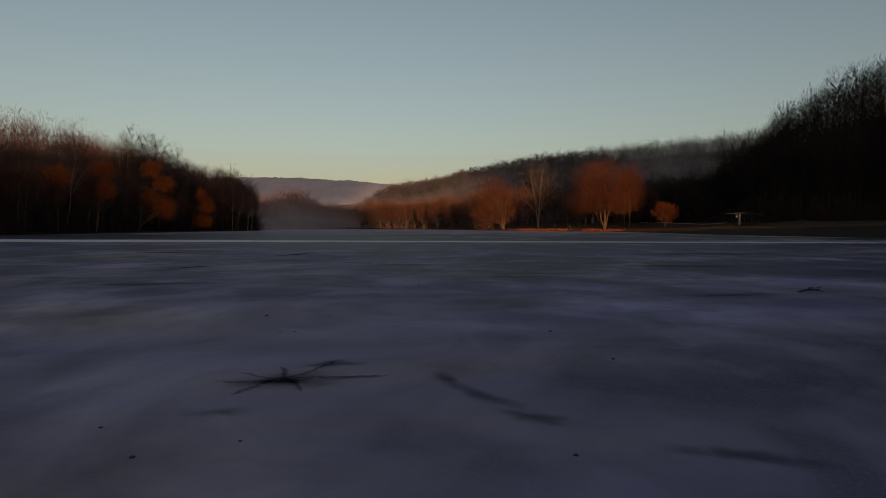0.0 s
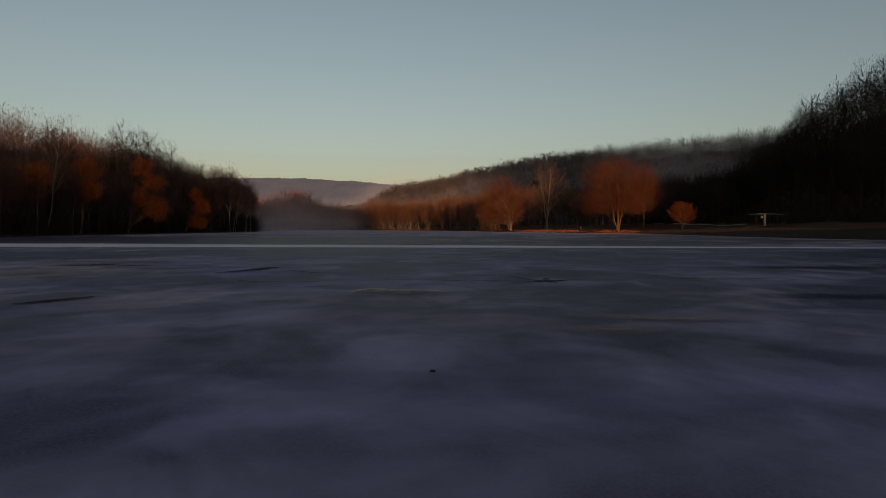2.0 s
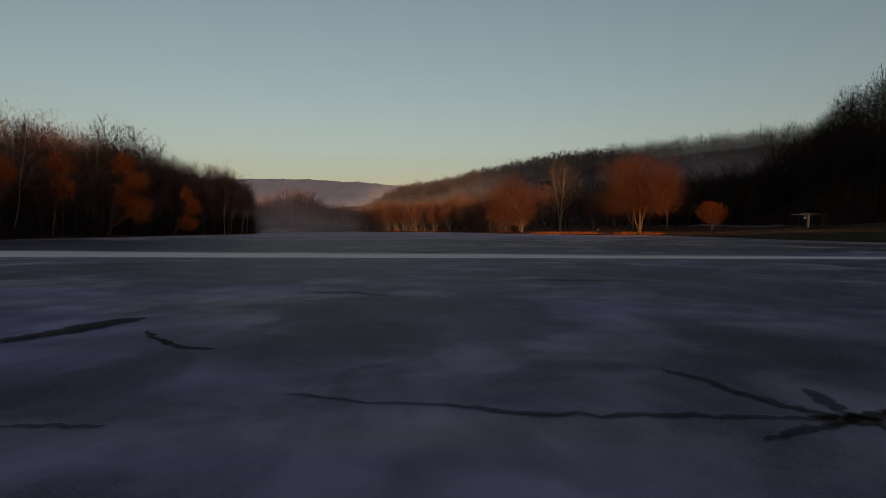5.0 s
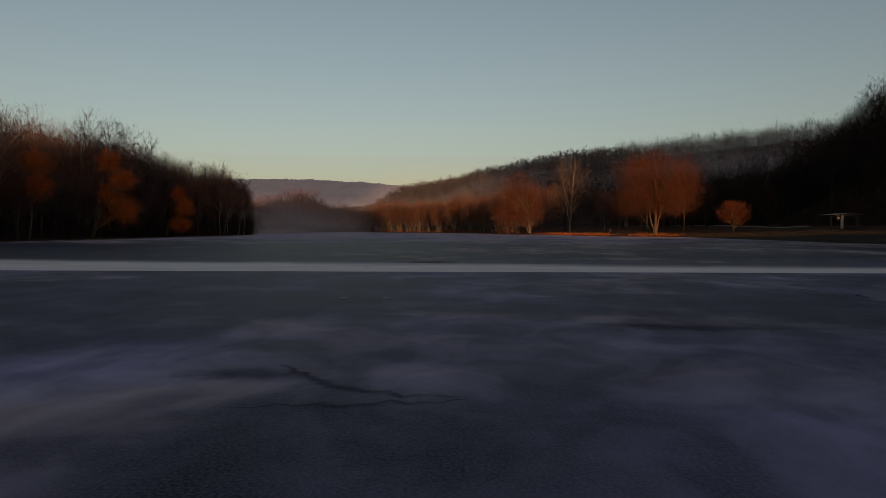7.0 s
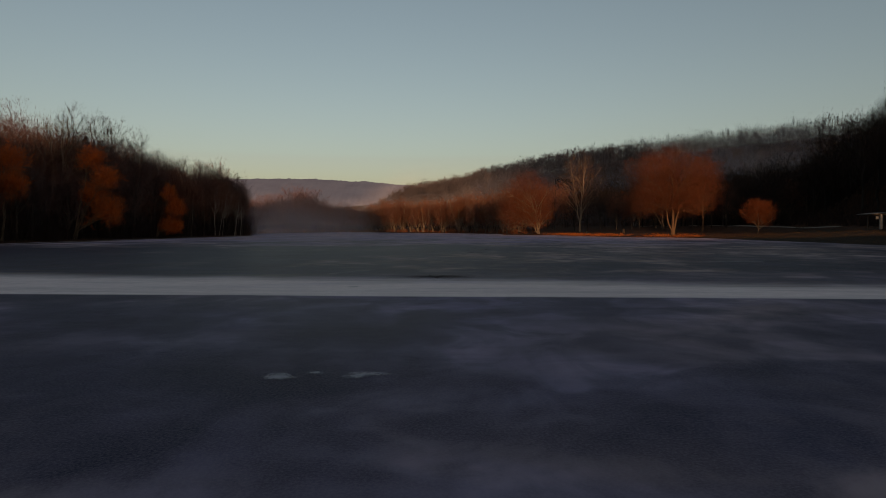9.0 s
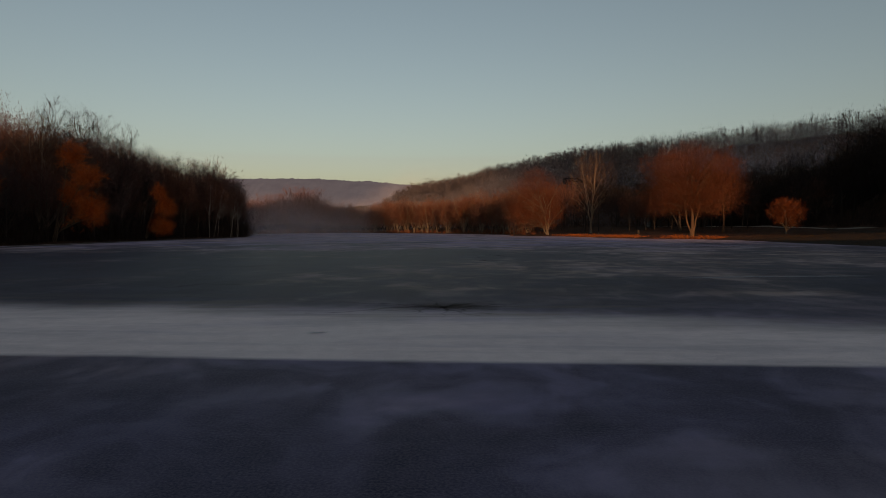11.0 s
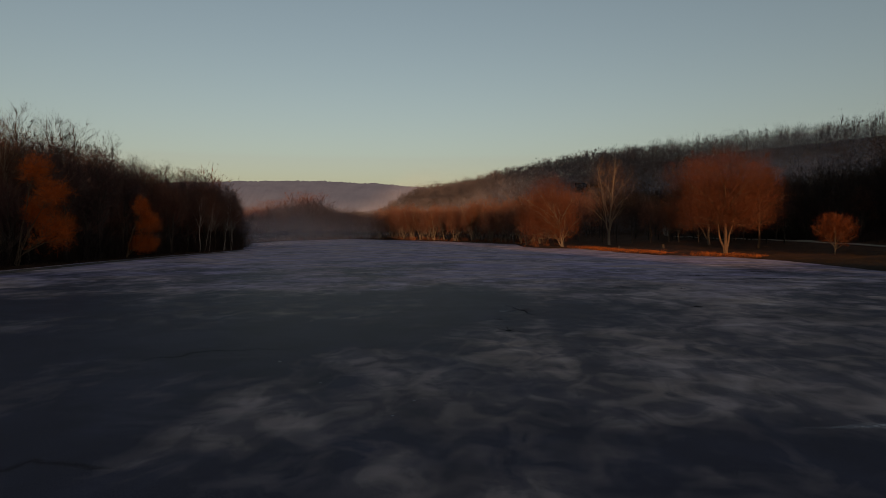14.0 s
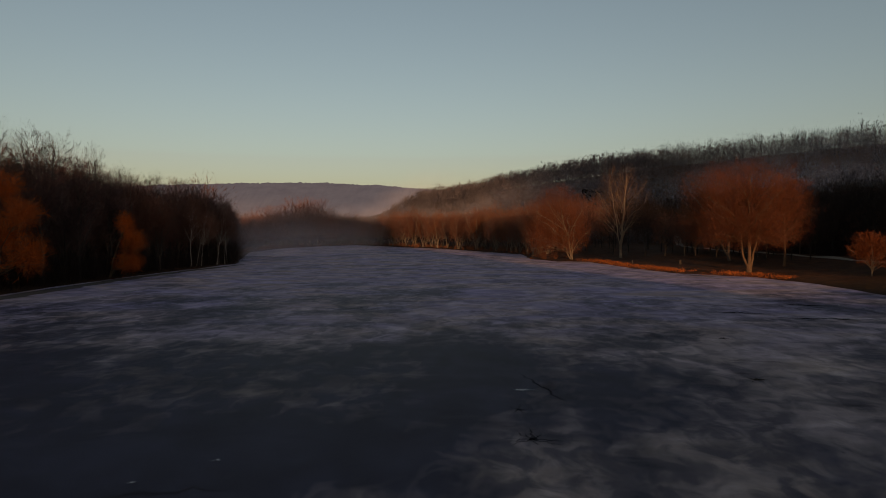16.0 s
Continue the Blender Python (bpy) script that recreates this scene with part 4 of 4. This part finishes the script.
def star_crack(cx, cy, size, arms, seed, heart=0.16, width=0.05, material=None, label="dark star-shaped melt crack in the ice", squash=1.0):
    rng = np.random.RandomState(seed)
    v, f, c = [], [], []
    z = level()
    firm = 0.08 if material is BROWN_SEAM else 0.5
    fan(v, f, c, cx, cy, heart * size * 1.3, heart * size, rng.uniform(-0.3, 0.3), rng, z, ragged=0.5, core=1.0)
    for k in range(arms):
        a = 2 * math.pi * (k + rng.uniform(-0.35, 0.35)) / arms
        ln = size * rng.uniform(0.45, 1.0)
        tip = np.array([cx + math.cos(a) * ln, cy + math.sin(a) * ln * squash])
        pts = crooked((cx, cy), tip, rng, 8, 0.06)
        w = width * size * np.linspace(1.0, 0.16, 8) * rng.uniform(0.7, 1.3)
        ribbon(v, f, c, pts, w, z + 0.0001 * (k + 1) / arms, firm)
        for b in range(2):
            i = rng.randint(2, 6)
            a2 = a + rng.choice((-1, 1)) * rng.uniform(0.4, 0.9)
            l2 = ln * rng.uniform(0.2, 0.42)
            ribbon(v, f, c, crooked(pts[i], pts[i] + l2 * np.array([math.cos(a2), math.sin(a2) * squash]), rng, 5, 0.05), w[i] * np.linspace(0.7, 0.15, 5), z + 0.0001, firm)
    return soft_mesh("star_crack", v, f, c, material or SEAM, label)


def crack(pts, width, seed, material=None, name="ice_crack", label="thin dark crack in the ice"):
    firm = 0.55 if material in (None, CRACK, SEAM, SLUSH) else 0.06
    rng = np.random.RandomState(seed)
    v, f, c = [], [], []
    z = level()
    path = np.concatenate([crooked(a, b, rng, 8, 0.05)[:-1] for a, b in zip(pts, pts[1:])] + [np.array([pts[-1]], float)])
    w = width * (0.5 + 0.9 * np.abs(np.sin(np.linspace(0, math.pi, len(path))))) * rng.uniform(0.6, 1.3, len(path))
    ribbon(v, f, c, path, w, z, firm)
    return soft_mesh(name, v, f, c, material or SEAM, label)


def pool(pts, widths, seed, material, name, label, sway=0.05, ragged=0.12):
    """A mark of uneven width along a bent line, with a firm edge."""
    rng = np.random.RandomState(seed)
    v, f, c = [], [], []
    pts = np.array(pts, float)
    t = np.linspace(0, len(pts) - 1, 6 * len(pts))
    path = np.stack([np.interp(t, range(len(pts)), pts[:, k]) for k in (0, 1)], -1)
    path[2:-2] = (path[:-4] + path[1:-3] + path[2:-2] + path[3:-1] + path[4:]) / 5
    w = np.interp(t, range(len(pts)), widths)
    path = path + rng.normal(0, sway, path.shape) * w[:, None]
    ribbon(v, f, c, path, w * (1 + rng.normal(0, ragged, len(t))), level())
    return soft_mesh(name, v, f, c, material, label)


def patch(cx, cy, rx, ry, turn, seed, material, name, label):
    rng = np.random.RandomState(seed)
    v, f, c = [], [], []
    fan(v, f, c, cx, cy, rx, ry, radians(turn), rng, level(), 30)
    return soft_mesh(name, v, f, c, material, label)


# dark patches and stars, from the start of the flight onwards
for n, (x, y, rx, ry, turn) in enumerate(((0.35, 7.9, 0.5, 0.18, 10), (-0.18, 6.45, 0.35, 0.2, 0), (0.62, 7.43, 0.3, 0.08, 0), (1.40, 7.35, 0.5, 0.14, -78), (1.68, 6.8, 0.55, 0.2, -55), (1.98, 6.3, 0.45, 0.18, -25), (0.33, 8.0, 0.3, 0.14, 60), (3.0, 5.6, 0.6, 0.2, -20),
                                          (7.0, 13.6, 2.0, 0.5, 5), (9.5, 22.0, 4.5, 0.9, -4), (14.0, 31.0, 7.0, 1.4, -6), (-2.2, 35.5, 1.6, 0.5, 4), (4.5, 39.0, 3.2, 0.6, -8), (-5.0, 16.0, 2.4, 0.6, 8), (14.8, 96.5, 1.0, 0.5, 0),
                                          (17.2, 90.2, 1.6, 0.5, 0), (3.4, 93.5, 1.0, 1.6, -40), (13.5, 109.0, 1.6, 2.0, 0), (16.2, 100.0, 1.2, 0.5, 0), (18.0, 99.6, 1.2, 0.45, 0), (20.5, 117.0, 2.2, 0.7, 0), (30.0, 127.0, 2.6, 0.8, 8))):
    patch(x, y, rx, ry, turn, 700 + n, STAIN, "dark_ice_patch", "patch of dark clear ice in the frost")
star = "dark star-shaped melt crack in the ice"
patch(0.02, 7.30, 0.34, 0.17, 4, 411, STAR_HEART, "star_crack", star)
patch(0.10, 7.30, 0.85, 0.42, 0, 410, STAIN, "dark_ice_patch", "patch of dark clear ice in the frost")
for n, (pts, w) in enumerate((([(-0.05, 7.28), (-0.25, 7.25), (-0.55, 7.25)], 0.030), ([(-0.08, 7.24), (-0.18, 7.02), (-0.26, 6.85)], 0.034), ([(0.10, 7.36), (0.32, 7.40), (0.57, 7.41), (0.95, 7.46)], 0.032),
                              ([(0.10, 7.32), (0.19, 7.14), (0.26, 6.95)], 0.026), ([(0.02, 7.36), (-0.02, 7.6), (-0.10, 7.8)], 0.026), ([(0.05, 7.38), (0.22, 7.62), (0.36, 8.02)], 0.030), ([(0.0, 7.3), (-0.2, 7.42), (-0.42, 7.58)], 0.022))):
    crack(pts, w * 1.5, 412 + n, STAIN, "star_crack", star)
pool([(3.55, 25.75), (3.85, 25.70), (4.15, 25.75), (4.6, 26.0)], [0.04, 0.22, 0.16, 0.03], 42, SLUSH, "star_crack", "brown star-shaped refrozen melt crack", 0.2, 0.3)
for n, (pts, w) in enumerate((([(3.85, 25.7), (3.51, 26.1), (3.24, 27.0), (2.95, 27.45)], 0.075), ([(3.8, 25.68), (3.0, 25.75), (2.4, 25.78), (1.2, 25.86), (0.6, 26.1), (-1.0, 26.4)], 0.055), ([(3.8, 25.6), (3.3, 25.4), (2.9, 25.2)], 0.06),
                              ([(4.0, 25.6), (4.1, 25.05)], 0.06), ([(3.9, 25.75), (4.02, 26.3), (4.05, 26.65)], 0.09), ([(4.2, 25.8), (4.7, 26.05), (5.1, 26.3)], 0.05))):
    crack(pts, w, 430 + n, SEAM, "star_crack", "thin dark arm of a melt star in the ice")
crack([(-5.4, 24.6), (-4.53, 25.2), (-4.19, 25.46), (-3.44, 25.46), (-2.8, 25.52), (-2.0, 25.52)], 0.055, 45)
crack([(-4.4, 26.05), (-3.8, 25.6), (-3.3, 25.46)], 0.05, 46)
crack([(-3.9, 30.0), (-3.4, 29.3), (-2.8, 28.7), (-2.3, 28.6)], 0.06, 436, SLUSH, label="brown refrozen crack running from a melt pool")
crack([(-1.9, 36.0), (-1.3, 35.3), (-1.0, 34.9), (0.5, 34.4)], 0.16, 47, STAIN)
crack([(-2.0, 34.1), (-0.6, 34.2), (0.5, 34.4)], 0.08, 48, STAIN)
patch(-0.5, 60.4, 1.9, 1.5, 0, 495, BROWN_HAZE, "star_crack", "brownish clear ice round a large melt star")
star_crack(-0.7, 60.2, 3.3, 15, 49, 0.05, 0.045, BROWN_SEAM, "large branching brown melt star in the ice", 0.75)
crack([(-0.7, 60.2), (-2.2, 60.0), (-3.2, 59.2), (-4.4, 58.8)], 0.12, 50, BROWN_SEAM)
crack([(-0.9, 60.4), (-2.5, 61.0), (-5.5, 61.8)], 0.10, 51, BROWN_SEAM)
star_crack(1.7, 85.4, 1.5, 8, 52, 0.12, 0.055)
star_crack(1.5, 89.4, 1.0, 6, 53, 0.12, 0.06)
crack([(2.2, 96.5), (2.9, 94.0), (4.0, 90.5)], 0.07, 54)
star_crack(18.4, 107.5, 1.2, 7, 55, 0.16, 0.07)
star_crack(-11.9, 126.0, 1.2, 6, 56, 0.12, 0.06)
star_crack(15.0, 95.1, 0.9, 5, 57, 0.3, 0.07, SLUSH, "brown star-shaped refrozen melt crack")
crack([(10.1, 46.6), (10.4, 45.6), (11.0, 44.9), (10.9, 43.3)], 0.05, 58)
crack([(-11.5, 65.6), (-10.6, 67.6), (-8.3, 67.1)], 0.20, 59, BROWN_SEAM, label="brown ragged refrozen crack in the ice")
crack([(-14.0, 78.0), (-11.5, 80.2), (-8.5, 80.5)], 0.24, 60, BROWN_SEAM, label="brown ragged refrozen crack in the ice")
for n, (pts, w, dark) in enumerate((([(40.0, 165.9), (40.8, 154.9)], 0.25, 0), ([(30.8, 137.1), (38.9, 136.9)], 0.28, 0), ([(27.6, 118.5), (34.4, 116.4)], 0.30, 1), ([(37.6, 132.8), (39.9, 121.8), (41.5, 112.0)], 0.25, 0),
                                   ([(24.0, 122.0), (28.0, 121.0)], 0.25, 1), ([(33.5, 128.0), (37.0, 127.0)], 0.25, 1), ([(-47.6, 134.6), (-46.5, 148.9)], 0.4, 0), ([(-40.0, 128.0), (-30.0, 131.0), (-24.0, 130.0)], 0.25, 0),
                                   ([(28.2, 119.3), (35.0, 117.2), (40.0, 115.8)], 0.22, 0))):
    crack(pts, w, 800 + n, CRACK if dark else SNOW, label="thin dark crack in the ice" if dark else "pale frosted seam in the ice")

# melt pools
melt = "shallow dull-brown refrozen melt pool"
pool([(-5.85, 28.5), (-5.45, 29.1), (-5.1, 29.8), (-4.95, 30.5), (-4.7, 31.1), (-4.5, 31.3)], [0.05, 0.20, 0.34, 0.38, 0.30, 0.05], 720, SLUSH, "melt_pool", melt)
pool([(-6.75, 20.8), (-6.45, 21.3), (-6.2, 21.7), (-5.9, 22.1)], [0.05, 0.22, 0.24, 0.05], 721, SLUSH, "melt_pool", melt)
pool([(-12.6, 32.3), (-11.8, 32.7), (-11.3, 32.95), (-10.9, 33.3)], [0.08, 0.34, 0.30, 0.05], 722, SLUSH, "melt_pool", melt)
pool([(-13.2, 32.0), (-11.5, 32.35), (-9.9, 32.25), (-8.5, 32.42)], [0.06, 0.14, 0.13, 0.05], 723, SLUSH, "melt_pool", melt)
# grey refrozen rim along the wooded shore
pool([(-57.5, 112), (-58.6, 128), (-59.4, 142), (-59.9, 156), (-59.5, 170), (-58.3, 184), (-56.4, 198), (-54.6, 210)], [1.0, 2.0, 2.3, 2.2, 2.0, 1.6, 1.2, 0.4], 724, SHORE_RIM, "shore_rim", "grey-brown refrozen rim of ice along the shore", 0.04, 0.2)
# pale frost rise
patch(0.25, 22.85, 1.35, 0.75, 0, 731, HAZE_STAIN, "frost_patch", "pale brown frosted rise in the ice")
crack([(-0.88, 22.6), (-0.74, 23.2), (-0.57, 23.55), (-0.31, 23.6), (-0.16, 23.3), (0.37, 23.3), (0.82, 23.26), (1.3, 22.9)], 0.40, 61, RIME, "frost_ridge", "pale rime ridge round a frosted rise")
for n, (x, y, rx, ry) in enumerate(((-2.3, 43.55, 0.36, 0.30), (-1.85, 43.75, 0.20, 0.16), (-1.2, 43.65, 0.44, 0.30), (18.0, 130.0, 0.7, 3.6), (2.0, 92.8, 0.8, 0.5), (-3.3, 55.9, 0.4, 0.2), (-5.6, 74.7, 0.2, 0.14), (-3.9, 73.0, 0.16, 0.12), (-2.2, 72.5, 0.18, 0.12),
                                    (-2.7, 71.0, 0.2, 0.14), (12.0, 70.5, 4.5, 0.5), (16.5, 71.0, 3.6, 0.5), (-10.0, 83.0, 0.3, 0.2), (-12.0, 81.0, 0.25, 0.18), (-8.0, 78.0, 0.25, 0.16), (0.8, 9.9, 0.10, 0.05), (5.3, 20.5, 0.35, 0.10))):
    patch(x, y, rx, ry, 5, 740 + n, SNOW, "frost_flake", "small patch of white frost on the ice")
for n, (x, y, rx, ry) in enumerate(((8.6, 26.6, 2.6, 0.7), (4.5, 19.0, 2.2, 0.6), (-13.0, 35.0, 5.0, 1.4), (3.5, 18.0, 1.6, 0.6))):
    patch(x, y, rx, ry, -6, 770 + n, HAZE_STAIN, "frost_patch", "pale brown frosted patch of ice")


# ---------------------------------------------------------------- things lying on the ice
def pebble(x, y, size, seed):
    rng = np.random.RandomState(seed)
    bm = bmesh.new()
    bmesh.ops.create_icosphere(bm, subdivisions=2, radius=size)
    for v in bm.verts:
        v.co *= 1 + 0.22 * noise.noise(v.co * (2.0 / size) + Vector((seed, 0, 0)))
        v.co.z = v.co.z * 0.45 + size * 0.3
    ob = link_mesh("stone", [tuple(v.co) for v in bm.verts], [tuple(v.index for v in f.verts) for f in bm.faces], STONE, smooth=True)
    bm.free()
    ob.matrix_basis = pose(x, y, -0.002, 0, 0, rng.uniform(0, 360))
    return tagged(ob, "small dark stone frozen onto the lake ice", "stone", "stones on the ice")


for n, (x, y, s) in enumerate(((-1.11, 11.04, 0.026), (-0.57, 9.64, 0.012), (-0.41, 9.71, 0.014), (-0.39, 5.62, 0.016), (2.09, 5.61, 0.016), (0.13, 5.87, 0.012), (-0.84, 6.13, 0.014), (3.04, 8.09, 0.02), (0.98, 15.63, 0.03), (2.73, 9.67, 0.02))):
    pebble(x, y, s, n + 1)


def driftwood(x, y, size, seed):
    """A forked branch frozen into the ice."""
    rng = np.random.RandomState(seed)
    wood = Wood()
    wood.tube([(-0.6 * size, 0, 0.01), (-0.2 * size, 0.05, 0.05), (0.2 * size, 0, 0.06), (0.5 * size, -0.05, 0.03)], [0.012, 0.020, 0.018, 0.006], 6)
    for k in range(5):
        a = rng.uniform(-0.5, 0.5)
        p = np.array([rng.uniform(-0.3, 0.4) * size, 0, 0.05])
        q = p + np.array([rng.uniform(0.1, 0.3), a * 0.4, rng.uniform(0.08, 0.2)]) * size
        wood.tube([p, (p + q) / 2 + (0, 0, 0.02), q], [0.009, 0.007, 0.003], 4)
    root = tagged(new("driftwood"), "dark forked branch frozen into the lake ice", "branch")
    link_mesh("branch", wood.v, wood.f, STONE, root, smooth=True)
    root.matrix_basis = pose(x, y, -0.01, 0, 0, -4)


driftwood(8.75, 14.1, 0.42, 5)


# ---------------------------------------------------------------- the grassy bank
def path_strip():
    """The pale gravel path along the foot of the wood."""
    line = np.array([(73, 150), (72, 158), (69, 173), (67, 188), (66, 206), (64, 226), (66, 250), (74, 280)], float)
    t = np.linspace(0, len(line) - 1, 90)
    pts = np.stack([np.interp(t, range(len(line)), line[:, 0]), np.interp(t, range(len(line)), line[:, 1])], -1)
    for _ in range(4):
        pts[1:-1] = (pts[:-2] + 2 * pts[1:-1] + pts[2:]) / 4
    verts, faces = [], []
    for k, p in enumerate(pts):
        way = unit(pts[min(k + 1, 89)] - pts[max(k - 1, 0)])
        side = np.array([-way[1], way[0]])
        for s in (-1.1, -0.4, 0.4, 1.1):
            q = p + side * s
            verts.append((q[0], q[1], float(land(*q)) + (0.16 if abs(s) < 1 else 0.10)))
    for k in range(89):
        for s in range(3):
            i = 4 * k + s
            faces.append((i, i + 1, i + 5, i + 4))
    return tagged(link_mesh("gravel_path", verts, faces, GRAVEL, smooth=True), "pale gravel path along the foot of the wood", "path", kind="structure")


path_strip()
thicket("shore_reeds", scatter(28, 53, 150, 216, 0.6, 41, lambda x, y, d: 0.05 < d < 2.6 and (y > 174 or 158 < y < 171)), 0.2, 0.75, 630, "orange dry reeds at the ice edge", REED, 11, 0.045, "reeds", 0.3)
thicket("bank_grass", scatter(44, 72, 100, 160, 0.8, 42, lambda x, y, d: 0.2 < d < 15), 0.06, 0.20, 640, "short dry straw-coloured grass on the bank", STRAW, 8, 0.035, "grass", 0.4)



def shelter(x, y):
    """An open picnic shelter: a low pale roof on posts, with a table and a notice board."""
    root = tagged(new("picnic_shelter"), "small open picnic shelter with a low pale roof and white post", "shelter")
    root.matrix_basis = pose(x, y, float(land(x, y)) - 0.03, 0, 0, 8)
    part("roof", box_bm((2.9, 3.0, 0.09), (-1.3, 0, 2.42), (0, -5, 0), 0.02), ROOFING, root, "pale sheet-metal roof")
    part("roof", box_bm((2.9, 3.0, 0.09), (1.55, 0, 2.42), (0, 5, 0), 0.02), ROOFING, root, "pale sheet-metal roof")
    part("post", box_bm((0.42, 0.20, 2.32), (-0.9, -1.2, 1.15)), PALE_POST, root, "white-painted post")
    for px, py in ((1.9, -1.2), (-0.9, 1.2), (1.9, 1.2)):
        part("post", box_bm((0.18, 0.18, 2.3), (px, py, 1.14)), WOOD, root)
    part("beam", box_bm((4.6, 0.12, 0.16), (0.2, -1.2, 2.22)), WOOD, root)
    part("beam", box_bm((4.6, 0.12, 0.16), (0.2, 1.2, 2.22)), WOOD, root)
    part("notice_board", box_bm((0.5, 0.06, 0.45), (-1.6, -1.25, 1.75)), PALE_POST, root, "small pale notice board")
    part("board_stay", box_bm((0.55, 0.04, 0.05), (-1.25, -1.2, 1.9)), WOOD, root)


def picnic_table(x, y, turn):
    root = tagged(new("picnic_table"), "weathered wooden picnic table on the bank", "table", "picnic tables")
    root.matrix_basis = pose(x, y, float(land(x, y)) - 0.02, 0, 0, turn)
    for k in range(4):
        part("top_board", box_bm((1.8, 0.17, 0.045), (0, -0.27 + 0.18 * k, 0.74)), WOOD, root)
    for s in (-1, 1):
        part("bench_board", box_bm((1.8, 0.26, 0.045), (0, 0.72 * s, 0.44)), WOOD, root)
        part("trestle", box_bm((0.09, 1.5, 0.09), (0.65 * s, 0, 0.39)), WOOD, root)
        for t in (-1, 1):
            part("leg", box_bm((0.08, 0.09, 0.80), (0.65 * s, 0.42 * t, 0.36), (24 * t, 0, 0)), WOOD, root)


def bollard(x, y, h):
    root = tagged(new("bollard"), "short weathered wooden post beside the path", "post", "posts beside the path")
    root.matrix_basis = pose(x, y, float(land(x, y)) - 0.05)
    bm = bmesh.new()
    bmesh.ops.create_cone(bm, cap_ends=True, segments=12, radius1=0.13, radius2=0.12, depth=h)
    bmesh.ops.translate(bm, vec=(0, 0, h / 2), verts=bm.verts)
    bmesh.ops.bevel(bm, geom=bm.edges[:], offset=0.015, segments=1, affect="EDGES")
    part("shaft", bm, WOOD, root)


def stump(x, y, r, h):
    rng = np.random.RandomState(int(x * 7 + y))
    wood = Wood()
    wood.tube([(0, 0, -0.1), (0, 0, 0.08), (0.02, 0, h * 0.5), (0.03, 0.01, h)], [r * 1.5, r * 1.15, r, r * 0.95], 12)
    root = tagged(new("tree_stump"), "grey cut tree stump on the leaf litter", "stump", "tree stumps")
    link_mesh("stump", wood.v, wood.f, BARK_SHADE, root)
    root.matrix_basis = pose(x, y, float(land(x, y)), 0, 0, rng.uniform(0, 360))


shelter(66.6, 130.9)
picnic_table(67.2, 131.4, 10)
picnic_table(63.5, 147.0, 35)
for x, y, h in ((36.0, 196.5, 0.7),):
    bollard(x, y, h)
for x, y, r, h in ((43.0, 187.0, 0.3, 0.9),):
    stump(x, y, r, h)
